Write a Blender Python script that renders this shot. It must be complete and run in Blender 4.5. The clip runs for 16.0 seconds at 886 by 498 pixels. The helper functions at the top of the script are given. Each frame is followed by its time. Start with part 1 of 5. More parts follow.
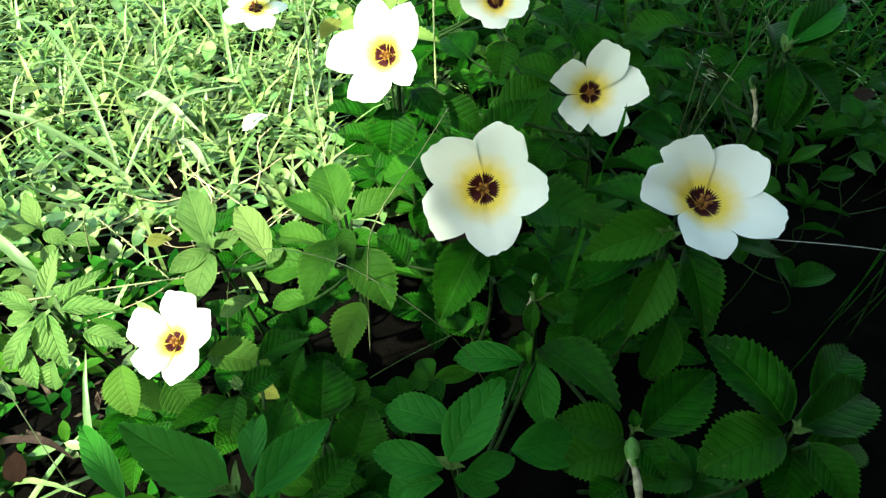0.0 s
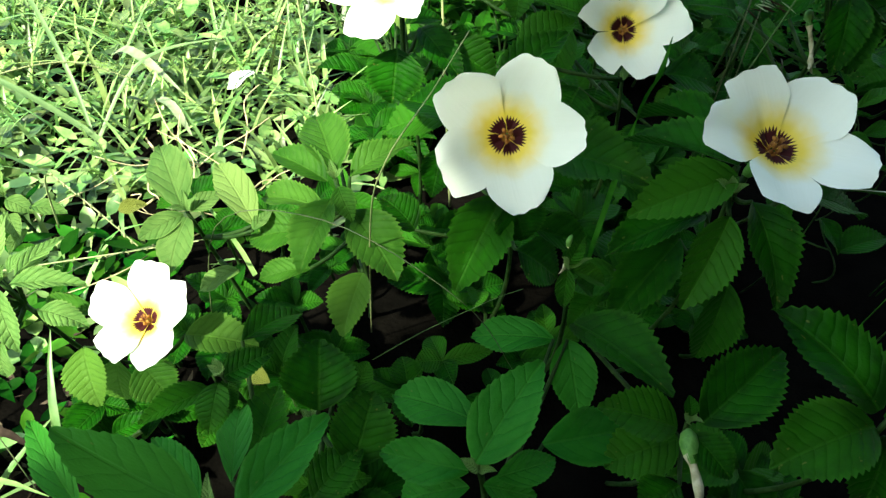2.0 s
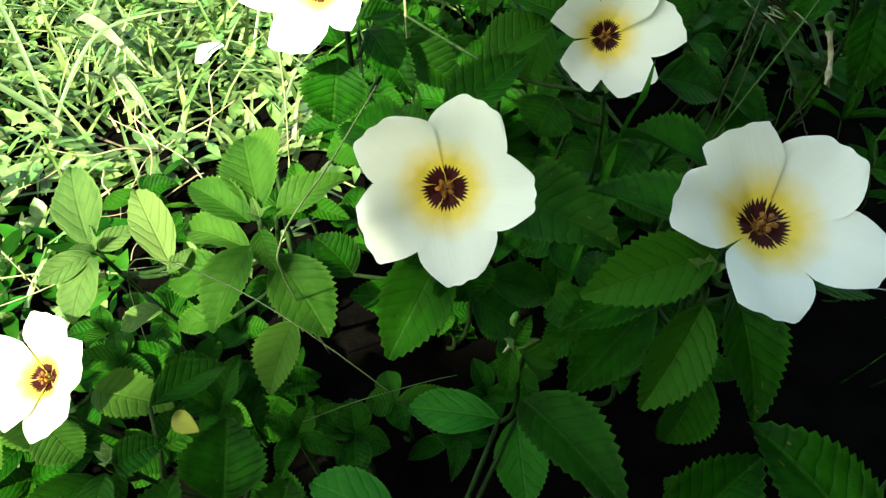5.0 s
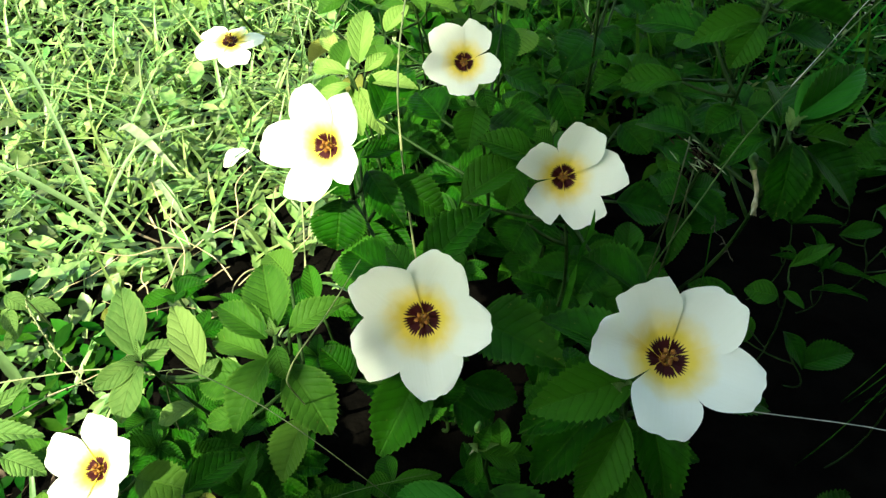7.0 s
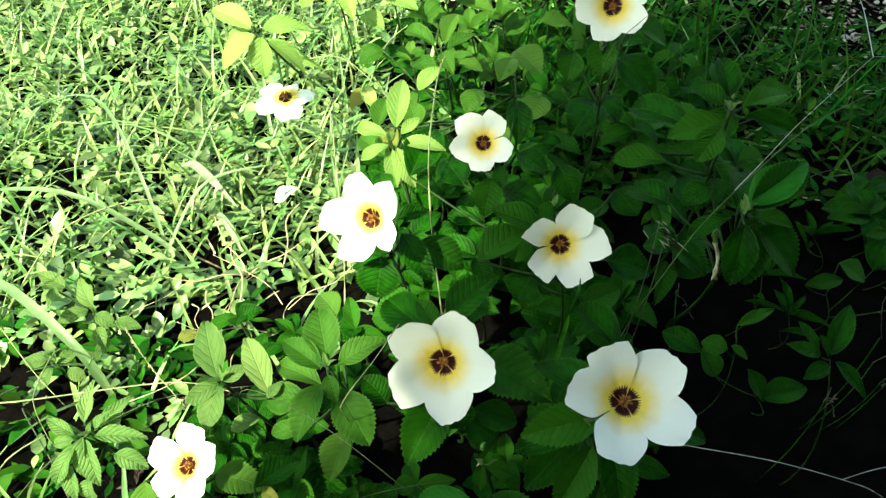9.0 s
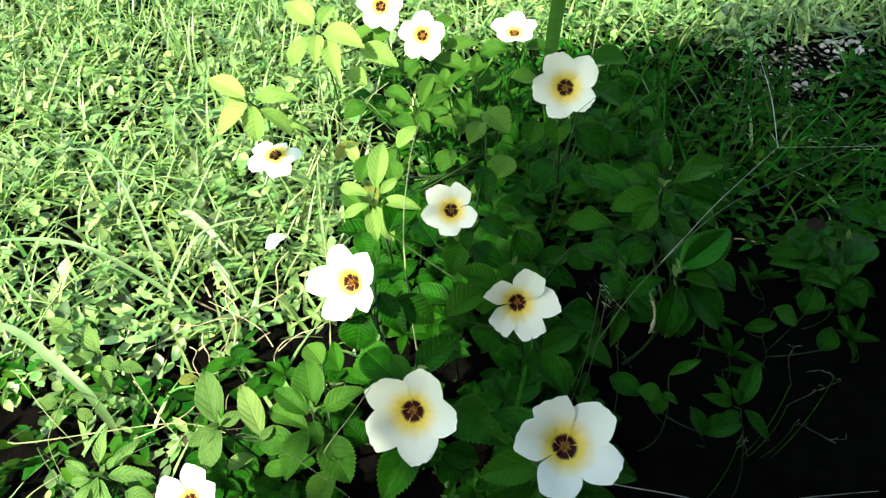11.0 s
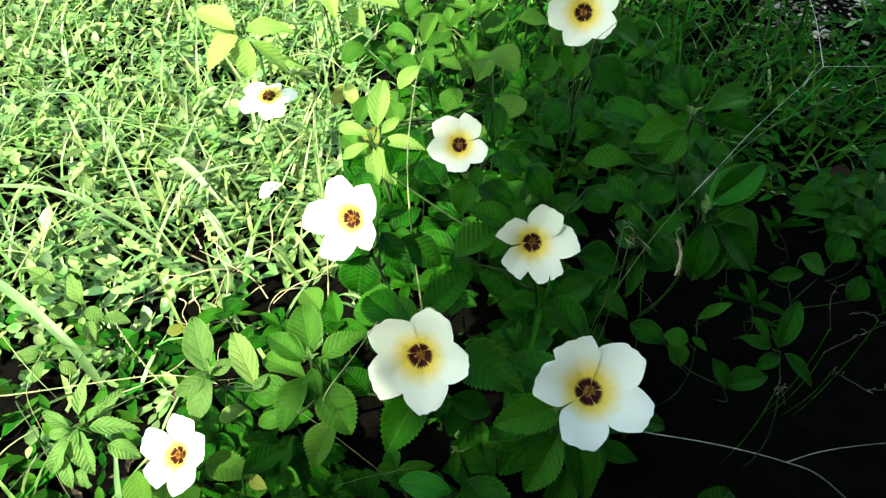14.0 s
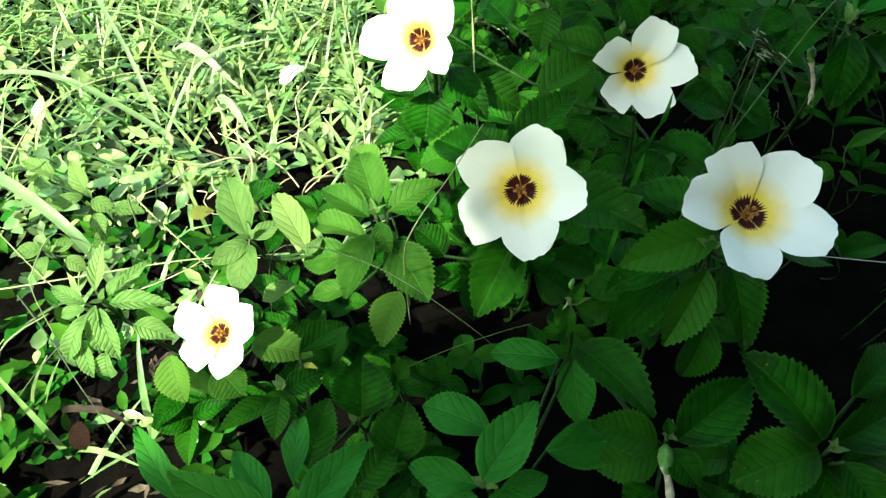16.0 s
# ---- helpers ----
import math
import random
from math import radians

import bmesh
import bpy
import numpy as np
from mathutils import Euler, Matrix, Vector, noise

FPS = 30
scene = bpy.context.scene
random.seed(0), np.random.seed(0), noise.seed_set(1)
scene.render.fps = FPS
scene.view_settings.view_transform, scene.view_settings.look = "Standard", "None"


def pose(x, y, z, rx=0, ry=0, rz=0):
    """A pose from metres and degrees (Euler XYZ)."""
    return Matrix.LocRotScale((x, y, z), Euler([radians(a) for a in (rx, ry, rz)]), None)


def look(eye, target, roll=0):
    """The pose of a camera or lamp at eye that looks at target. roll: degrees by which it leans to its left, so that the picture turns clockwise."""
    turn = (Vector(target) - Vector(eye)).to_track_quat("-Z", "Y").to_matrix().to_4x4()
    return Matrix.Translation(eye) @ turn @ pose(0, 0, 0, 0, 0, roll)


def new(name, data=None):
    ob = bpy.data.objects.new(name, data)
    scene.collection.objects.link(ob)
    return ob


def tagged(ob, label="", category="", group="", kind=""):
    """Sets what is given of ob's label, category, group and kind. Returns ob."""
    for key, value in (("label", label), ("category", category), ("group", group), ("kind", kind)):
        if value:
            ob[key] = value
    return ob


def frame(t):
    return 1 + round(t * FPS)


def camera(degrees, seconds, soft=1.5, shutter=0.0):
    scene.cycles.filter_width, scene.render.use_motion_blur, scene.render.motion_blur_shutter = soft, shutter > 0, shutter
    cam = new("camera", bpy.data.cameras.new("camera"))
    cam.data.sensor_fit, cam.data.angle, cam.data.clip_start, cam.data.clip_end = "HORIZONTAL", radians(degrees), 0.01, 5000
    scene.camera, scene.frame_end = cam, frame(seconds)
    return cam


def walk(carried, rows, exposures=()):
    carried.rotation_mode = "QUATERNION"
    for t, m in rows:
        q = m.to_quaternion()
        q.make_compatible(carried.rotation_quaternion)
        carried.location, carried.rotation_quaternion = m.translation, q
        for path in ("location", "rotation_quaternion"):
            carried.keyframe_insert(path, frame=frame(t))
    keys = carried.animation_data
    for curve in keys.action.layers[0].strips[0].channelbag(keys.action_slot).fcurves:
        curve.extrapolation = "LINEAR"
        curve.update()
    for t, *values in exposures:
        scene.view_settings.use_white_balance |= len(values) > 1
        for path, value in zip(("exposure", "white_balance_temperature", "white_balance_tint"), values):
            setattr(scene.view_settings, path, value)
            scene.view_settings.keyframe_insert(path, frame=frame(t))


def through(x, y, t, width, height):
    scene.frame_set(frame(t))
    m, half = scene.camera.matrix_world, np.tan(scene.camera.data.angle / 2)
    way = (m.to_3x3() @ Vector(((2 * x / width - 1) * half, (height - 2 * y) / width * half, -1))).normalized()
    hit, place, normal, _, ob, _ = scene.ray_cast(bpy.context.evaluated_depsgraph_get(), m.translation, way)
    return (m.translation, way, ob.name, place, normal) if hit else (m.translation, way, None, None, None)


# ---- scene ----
cam = camera(62.8, 16.0, 1.4)
METRES, EYE, TILT, LEAN, TURN = 0.56, 0.36, -41.0, 0.0, 0.0
ROWS = [
    (0.0, 0.0, 0.0, 0.0, -0.0, 0.0, -0.0),
    (0.5, -0.0026, 0.0062, -0.0015, 0.24, -0.56, -0.02),
    (1.0, -0.0073, 0.0164, -0.0059, 0.32, -1.16, -0.27),
    (1.5, -0.016, 0.0387, -0.0067, 0.35, -0.88, -0.36),
    (2.0, -0.0148, 0.0876, -0.0114, -0.45, -1.89, 0.4),
    (2.5, -0.0049, 0.1052, -0.0125, -1.1, -0.37, -0.0),
    (3.0, 0.0095, 0.1133, 0.0143, -0.96, -1.34, 0.45),
    (3.5, 0.0133, 0.1309, 0.0284, -0.84, -3.61, 0.19),
    (6.0, 0.0559, 0.1687, 0.0774, 3.1, -7.25, -0.24),
    (6.5, 0.0586, 0.136, 0.0887, 3.35, -3.43, -0.24),
    (7.0, 0.0743, 0.074, 0.1218, 3.27, -3.03, 0.13),
    (7.5, 0.0859, 0.0177, 0.1385, 3.56, -1.94, -1.27),
    (8.0, 0.0946, -0.0246, 0.1516, 4.01, -2.53, -1.81),
    (8.5, 0.0866, -0.0519, 0.1716, 4.43, -2.81, -1.6),
    (9.0, 0.0877, -0.075, 0.1861, 5.28, -3.29, -1.37),
    (9.5, 0.0908, -0.1102, 0.1956, 4.99, -3.17, -1.78),
    (10.0, 0.0991, -0.1517, 0.2147, 4.55, -2.17, -1.73),
    (12.5, 0.131, -0.1834, 0.2564, 5.14, -2.45, -0.37),
    (13.0, 0.1252, -0.1682, 0.2488, 5.47, -3.41, -0.22),
    (13.5, 0.1225, -0.1433, 0.2342, 4.9, -4.28, -0.39),
    (14.0, 0.0996, -0.1114, 0.201, 4.15, -4.3, -1.21),
    (14.5, 0.0683, -0.0744, 0.1625, 4.32, -5.52, -1.64),
    (15.0, 0.0456, -0.0472, 0.136, 4.61, -6.32, -1.1),
    (15.5, 0.0203, -0.0222, 0.1075, 3.52, -6.5, -0.42),
    (16.0, 0.0062, 0.0075, 0.0736, 3.46, -7.3, 0.43),
]
walk(cam, [(t, pose(0, 0, EYE, TILT, LEAN, TURN) @ pose(METRES * x, METRES * y, METRES * z, 90 + pitch, roll, yaw)) for t, x, y, z, yaw, pitch, roll in ROWS],
     [(0.0, 1.69, 7100, -6), (1.5, 1.67, 7250, -6), (3.0, 1.70, 7400, -6), (6.0, 1.76, 8000, -6), (6.5, 1.70, 8000, -6), (7.0, 1.56, 7900, -6), (7.5, 1.60, 7800, -6), (9.0, 1.70, 7600, -6), (10.0, 1.59, 7150, -1), (12.5, 1.63, 7550, -2), (13.0, 1.67, 7600, -4), (14.0, 1.76, 7450, -6), (14.5, 1.78, 7350, -6), (16.0, 1.86, 7150, -6)])

# world, sun and exposure
SUN_AZ, SUN_EL = radians(-148.5), radians(50.0)
TO_SUN = Vector((math.sin(SUN_AZ) * math.cos(SUN_EL), math.cos(SUN_AZ) * math.cos(SUN_EL), math.sin(SUN_EL)))
world = bpy.data.worlds.new("sky")
scene.world = world
world.use_nodes = True
sky = world.node_tree.nodes.new("ShaderNodeTexSky")
sky.sky_type, sky.sun_disc = "NISHITA", False
sky.sun_elevation, sky.sun_rotation = SUN_EL, SUN_AZ
sky.dust_density, sky.ozone_density = 1.8, 0.9
backing = world.node_tree.nodes["Background"]
backing.inputs[1].default_value = 0.162
world.node_tree.links.new(sky.outputs[0], backing.inputs[0])
sun = new("sun", bpy.data.lights.new("sun", "SUN"))
sun.data.energy, sun.data.angle, sun.data.color = 4.3, radians(1.4), (1.0, 0.97, 0.93)
sun.matrix_world = look(TO_SUN * 20, (0, 0, 0))


# ---- materials ----
class Graph:
    """Short hand for a material's nodes."""

    def __init__(self, name):
        self.mat = bpy.data.materials.new(name)
        self.mat.use_nodes = True
        self.tree = self.mat.node_tree
        self.tree.nodes.clear()

    def node(self, kind, **sets):
        n = self.tree.nodes.new("ShaderNode" + kind)
        for key, value in sets.items():
            setattr(n, key, value)
        return n

    def link(self, a, b):
        self.tree.links.new(a, b)

    def put(self, socket, value):
        if isinstance(value, (int, float)):
            socket.default_value = value
        elif isinstance(value, tuple):
            socket.default_value = (*value, 1.0) if len(socket.default_value) == 4 and len(value) == 3 else value
        else:
            self.link(value, socket)

    def math(self, op, a, b=0.0, c=0.0, clamp=False):
        n = self.node("Math", operation=op, use_clamp=clamp)
        for s, v in zip(n.inputs, (a, b, c)):
            self.put(s, v)
        return n.outputs[0]

    def mix(self, fac, a, b, blend="MIX"):
        n = self.node("Mix", data_type="RGBA", blend_type=blend)
        self.put(n.inputs[0], fac), self.put(n.inputs[6], a), self.put(n.inputs[7], b)
        return n.outputs[2]

    def noise(self, scale, detail=3.0, vector=None, rough=0.55):
        n = self.node("TexNoise")
        n.inputs["Scale"].default_value, n.inputs["Detail"].default_value = scale, detail
        n.inputs["Roughness"].default_value = rough
        if vector is not None:
            self.link(vector, n.inputs["Vector"])
        return n.outputs[0]

    def step(self, value, low, high):
        n = self.node("MapRange", interpolation_type="SMOOTHSTEP")
        for s, v in zip(n.inputs, (value, low, high, 0.0, 1.0)):
            self.put(s, v)
        return n.outputs[0]

    def finish(self, colour, rough=0.5, bump=None, depth=0.001, spec=0.4, through=None, share=0.3, sheen=0.0):
        out = self.node("OutputMaterial")
        bsdf = self.node("BsdfPrincipled")
        self.put(bsdf.inputs["Base Color"], colour)
        self.put(bsdf.inputs["Roughness"], rough)
        self.put(bsdf.inputs["Specular IOR Level"], spec)
        normal = None
        if bump is not None:
            b = self.node("Bump")
            b.inputs["Distance"].default_value, b.inputs["Strength"].default_value = depth, 1.0
            self.link(bump, b.inputs["Height"])
            normal = b.outputs[0]
            self.link(normal, bsdf.inputs["Normal"])
        last = bsdf.outputs[0]
        if through is not None:
            t = self.node("BsdfTranslucent")
            self.put(t.inputs[0], through)
            if normal is not None:
                self.link(normal, t.inputs["Normal"])
            m = self.node("MixShader")
            m.inputs[0].default_value = share
            self.link(last, m.inputs[1]), self.link(t.outputs[0], m.inputs[2])
            last = m.outputs[0]
        self.link(last, out.inputs[0])
        return self.mat


def leaf_material(name, dark, light, young, vein_lift, veins=9.0, relief=0.00012, gloss=0.07, sheer=0.28):
    g = Graph(name)
    uv = g.node("UVMap").outputs[0]
    split = g.node("SeparateXYZ")
    g.link(uv, split.inputs[0])
    across = g.math("ABSOLUTE", g.math("SUBTRACT", split.outputs[0], 0.5))
    along = split.outputs[1]
    wander = g.math("MULTIPLY", g.math("SUBTRACT", g.noise(3.0, 2.0, g.node("TexCoord").outputs["Object"]), 0.5), 1.0)
    slant = g.math("ADD", wander, g.node("ObjectInfo").outputs["Random"])
    slant = g.math("ADD", slant, g.math("SUBTRACT", g.math("MULTIPLY", along, veins), g.math("MULTIPLY", g.math("POWER", across, 1.15), 4.6)))
    wave = g.math("ABSOLUTE", g.math("SUBTRACT", g.math("FRACT", slant), 0.5))
    rib = g.math("SUBTRACT", 1.0, g.step(across, 0.008, 0.035))
    chance = g.node("ObjectInfo").outputs["Random"]
    place = g.node("TexCoord").outputs["Object"]
    blotch = g.noise(2.2, 4.0, place)
    base = g.mix(g.step(blotch, 0.35, 0.7), dark, light)
    base = g.mix(g.math("MULTIPLY", g.math("POWER", chance, 3.0), 0.75), base, young)
    spot = g.step(g.noise(11.0, 2.0, place), 0.70, 0.76)
    base = g.mix(g.math("MULTIPLY", spot, 0.45), base, (0.16, 0.15, 0.04))
    furrow = g.math("POWER", g.math("MULTIPLY", wave, 2.0), 8.0)
    base = g.mix(g.math("MULTIPLY", furrow, 0.13), base, dark)
    base = g.mix(g.math("MULTIPLY", rib, vein_lift), base, young)
    rim = g.node("Attribute", attribute_name="margin").outputs["Fac"]
    base = g.mix(g.math("MULTIPLY", g.step(rim, 0.80, 0.98), 0.35), base, young)
    panel = g.math("SUBTRACT", 1.0, g.math("POWER", g.math("MULTIPLY", wave, 2.0), 3.0))
    height = g.math("SUBTRACT", panel, rib)
    height = g.math("ADD", height, g.math("MULTIPLY", g.noise(30.0, 3.0, place), 0.5))
    glow = g.mix(0.6, base, young)
    bright = g.node("HueSaturation")
    bright.inputs["Saturation"].default_value, bright.inputs["Value"].default_value = 0.94, 1.6
    g.link(glow, bright.inputs["Color"])
    rough = g.math("ADD", 0.40, g.math("MULTIPLY", blotch, 0.25))
    return g.finish(base, rough, height, relief, gloss, bright.outputs[0], sheer)


# Green kept near black: some of the bed's shade is in it.
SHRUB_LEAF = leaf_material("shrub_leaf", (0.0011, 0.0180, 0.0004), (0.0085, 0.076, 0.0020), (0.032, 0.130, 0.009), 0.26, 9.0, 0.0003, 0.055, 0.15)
# Younger, lighter green; on the back shoots it also stands for sunlight.
SUNLIT_FRESH_LEAF = leaf_material("sunlit_fresh_leaf", (0.014, 0.068, 0.005), (0.042, 0.130, 0.014), (0.100, 0.215, 0.030), 0.15, 9.0, 0.00025)
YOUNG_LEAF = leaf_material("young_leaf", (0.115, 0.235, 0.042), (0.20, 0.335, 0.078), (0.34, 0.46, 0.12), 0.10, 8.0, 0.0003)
PALE_LEAF = leaf_material("pale_toothed_leaf", (0.070, 0.168, 0.036), (0.142, 0.265, 0.066), (0.24, 0.365, 0.11), 0.10, 8.0, 0.0004)
SMOOTH_LEAF = leaf_material("smooth_leaf", (0.008, 0.100, 0.006), (0.022, 0.162, 0.013), (0.060, 0.24, 0.028), 0.26, 6.0, 0.0003, 0.09)
WEED_LEAF = leaf_material("weed_leaf", (0.055, 0.13, 0.028), (0.110, 0.198, 0.048), (0.19, 0.285, 0.075), 0.15, 6.0, 0.0003)


def petal_material():
    g = Graph("white_petal")
    place = g.node("TexCoord").outputs["Object"]
    split = g.node("SeparateXYZ")
    g.link(place, split.inputs[0])
    x, y = split.outputs[0], split.outputs[1]
    radius = g.math("SQRT", g.math("ADD", g.math("MULTIPLY", x, x), g.math("MULTIPLY", y, y)))
    turn = g.math("ARCTAN2", x, y)
    bend_in = g.math("POWER", g.math("MULTIPLY", g.math("ABSOLUTE", turn), 1.33), 12.0)
    saw = g.math("ABSOLUTE", g.math("SUBTRACT", g.math("FRACT", g.math("ADD", g.math("MULTIPLY", turn, 6.0), 0.5)), 0.5))
    ragged = g.math("MULTIPLY", g.noise(420.0, 2.0, place), 0.0016)
    edge = g.math("ADD", g.math("ADD", 0.0052, g.math("MULTIPLY", saw, 0.0034)), ragged)
    edge = g.math("SUBTRACT", edge, g.math("MULTIPLY", bend_in, 0.0036))
    eye = g.math("SUBTRACT", 1.0, g.step(g.math("SUBTRACT", radius, edge), -0.0003, 0.0003))
    core = g.math("SUBTRACT", 1.0, g.step(g.math("ADD", radius, ragged), 0.0024, 0.0036))
    tint = g.noise(130.0, 2.0, place)
    yellow = g.math("SUBTRACT", 1.0, g.step(g.math("ADD", radius, g.math("MULTIPLY", tint, 0.006)), 0.0105, 0.0212))
    streak = g.node("Mapping")
    streak.inputs["Scale"].default_value = (900.0, 60.0, 60.0)
    g.link(place, streak.inputs[0])
    fibre = g.noise(1.0, 3.0, streak.outputs[0])
    white = g.mix(fibre, (0.845, 0.905, 0.765), (0.885, 0.94, 0.82))
    colour = g.mix(g.math("MULTIPLY", yellow, 0.92), white, (0.85, 0.66, 0.04))
    colour = g.mix(eye, colour, g.mix(core, (0.046, 0.005, 0.008), (0.36, 0.17, 0.02)))
    pale = g.mix(eye, g.mix(yellow, (0.75, 0.76, 0.70), (0.75, 0.55, 0.08)), (0.05, 0.01, 0.01))
    return g.finish(colour, 0.62, fibre, 0.0001, 0.2, pale, 0.14)


def plain(name, dark, light, scale, rough=0.6, depth=0.0008, through=None, share=0.3, island=False, spec=0.35):
    g = Graph(name)
    place = g.node("TexCoord").outputs["Object"]
    fine = g.noise(scale, 4.0, place)
    colour = g.mix(g.step(fine, 0.3, 0.7), dark, light)
    if island:
        chance = g.node("NewGeometry").outputs["Random Per Island"]
        value = g.node("HueSaturation")
        g.link(g.math("ADD", 0.475, g.math("MULTIPLY", chance, 0.045)), value.inputs["Hue"])
        g.link(g.math("ADD", 0.36, g.math("MULTIPLY", g.math("FRACT", g.math("MULTIPLY", chance, 17.0)), 1.40)), value.inputs["Value"])
        g.link(colour, value.inputs["Color"])
        colour = value.outputs[0]
        if through is not None:
            shine = g.node("HueSaturation")
            shine.inputs["Value"].default_value = 1.6
            g.link(colour, shine.inputs["Color"])
            through = shine.outputs[0]
    return g.finish(colour, rough, fine, depth, spec, through, share)


PETAL = petal_material()
STAMEN = plain("stamen", (0.14, 0.048, 0.009), (0.34, 0.15, 0.024), 900.0, 0.7, 0.0003)
CALYX = plain("calyx", (0.05, 0.16, 0.02), (0.10, 0.24, 0.04), 300.0)
STEM = plain("green_stem", (0.010, 0.032, 0.006), (0.026, 0.060, 0.014), 160.0, 0.6, spec=0.1)
BARK = plain("bark", (0.07, 0.05, 0.035), (0.16, 0.12, 0.08), 60.0, 0.85, 0.004)
def soil_material():
    """Near-black soil in the bed, the shade of its gaps put into the colour, with thin lawn growing over it further
    off.
    """
    g = Graph("soil")
    place = g.node("TexCoord").outputs["Object"]
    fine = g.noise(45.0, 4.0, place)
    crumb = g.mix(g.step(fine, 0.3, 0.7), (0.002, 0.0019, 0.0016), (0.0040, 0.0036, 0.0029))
    lawn = g.mix(g.step(g.noise(30.0, 5.0, place), 0.3, 0.7), (0.03, 0.075, 0.015), (0.09, 0.16, 0.04))
    patch = g.step(g.noise(3.0, 4.0, place), 0.30, 0.55)
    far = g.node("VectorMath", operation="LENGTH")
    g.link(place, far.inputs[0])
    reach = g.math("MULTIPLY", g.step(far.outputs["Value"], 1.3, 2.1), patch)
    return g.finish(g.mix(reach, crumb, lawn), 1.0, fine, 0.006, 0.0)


SOIL = soil_material()
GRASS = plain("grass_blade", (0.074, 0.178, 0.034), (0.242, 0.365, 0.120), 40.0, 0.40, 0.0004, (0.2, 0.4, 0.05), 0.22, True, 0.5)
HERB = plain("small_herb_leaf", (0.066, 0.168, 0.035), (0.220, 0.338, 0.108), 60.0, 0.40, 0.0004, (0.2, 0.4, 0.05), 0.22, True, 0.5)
# Darker turf green with the back plants' shade in it; also on edge weeds.
SHADED_GREEN = plain("shaded_green_grass", (0.007, 0.050, 0.003), (0.024, 0.098, 0.009), 50.0, 0.6, 0.0004, (0.1, 0.3, 0.04), 0.2, True, 0.03)
BLADE = plain("green_blade", (0.030, 0.105, 0.014), (0.065, 0.165, 0.030), 40.0, 0.5, 0.0004, (0.15, 0.35, 0.05), 0.25, False, 0.1)
TALL = plain("tall_grass", (0.10, 0.19, 0.065), (0.18, 0.28, 0.11), 30.0, 0.45, 0.0006, (0.25, 0.42, 0.15), 0.25)
STRAW = plain("dry_straw", (0.30, 0.24, 0.13), (0.52, 0.44, 0.27), 90.0, 0.7, 0.0004, (0.5, 0.4, 0.2), 0.15, True)
WITHER = plain("withered_petal", (0.24, 0.23, 0.12), (0.46, 0.42, 0.27), 300.0, 0.8, 0.0008)
PALE = plain("bleached_leaf", (0.14, 0.19, 0.09), (0.25, 0.31, 0.17), 80.0, 0.7, 0.0006)
STALK = plain("grass_stalk", (0.16, 0.22, 0.08), (0.32, 0.34, 0.16), 120.0, 0.6)
GREEN_STALK = plain("green_grass_stalk", (0.035, 0.085, 0.022), (0.075, 0.135, 0.045), 120.0, 0.6, spec=0.12)
DARK_STALK = plain("dark_grass_stalk", (0.03, 0.06, 0.02), (0.08, 0.10, 0.04), 120.0, 0.6)
SILK = plain("grey_silk", (0.30, 0.31, 0.27), (0.45, 0.46, 0.40), 200.0, 0.5)
BROWN = plain("brown_leaf", (0.010, 0.005, 0.003), (0.028, 0.014, 0.008), 70.0, 0.8, 0.001, spec=0.05)
YELLOWED = plain("yellowed_leaf", (0.15, 0.20, 0.03), (0.25, 0.27, 0.05), 70.0, 0.6, 0.001, (0.6, 0.5, 0.08), 0.3)
TAN = plain("pinkish_dry_leaf", (0.014, 0.010, 0.007), (0.045, 0.032, 0.024), 80.0, 0.8, 0.0006, spec=0.05)
LITTER = plain("dead_litter", (0.016, 0.011, 0.007), (0.075, 0.060, 0.040), 90.0, 0.8, 0.0006, None, 0.0, True, 0.1)
# Paler copy of the litter: the bare spot's sunlight is in the colour.
SUNLIT_SCRAP = plain("sunlit_dry_scrap", (0.14, 0.115, 0.08), (0.42, 0.38, 0.31), 90.0, 0.8, 0.0006, None, 0.0, True, 0.1)
HUSK = plain("grey_dry_husk", (0.030, 0.034, 0.024), (0.13, 0.125, 0.095), 160.0, 0.8, 0.0006, spec=0.1)
# Pale stone, lightened further in place of the sun on it.
STONE = plain("pale_pebble", (0.42, 0.40, 0.35), (0.68, 0.66, 0.58), 120.0, 0.8, 0.001)


# ---- building blocks ----
def mesh_from(name, verts, faces, material, uvs=None, smooth=True):
    me = bpy.data.meshes.new(name)
    me.from_pydata([tuple(v) for v in verts], [], faces)
    if uvs is not None:
        layer = me.uv_layers.new(name="UVMap")
        for loop in me.loops:
            layer.data[loop.index].uv = uvs[loop.vertex_index]
    me.materials.append(material)
    if smooth:
        me.polygons.foreach_set("use_smooth", [True] * len(me.polygons))
    me.update()
    return me


def part(name, mesh, parent, m=None, label=""):
    ob = new(name, mesh)
    ob.parent = parent
    if m is not None:
        ob.matrix_local = m
    return tagged(ob, label) if label else ob


def tube(path, radii, sides=6):
    """Rings of a bent tapering tube along path, closed at its ends."""
    verts, faces = [], []
    path = [Vector(p) for p in path]
    for i, p in enumerate(path):
        way = (path[min(i + 1, len(path) - 1)] - path[max(i - 1, 0)]).normalized()
        a = way.orthogonal().normalized()
        b = way.cross(a)
        for k in range(sides):
            w = 2 * math.pi * k / sides
            verts.append(p + (a * math.cos(w) + b * math.sin(w)) * radii[i])
    for i in range(len(path) - 1):
        for k in range(sides):
            j = (k + 1) % sides
            faces.append((i * sides + k, i * sides + j, (i + 1) * sides + j, (i + 1) * sides + k))
    faces.append(tuple(range(sides))[::-1])
    faces.append(tuple(range((len(path) - 1) * sides, len(path) * sides)))
    return verts, faces


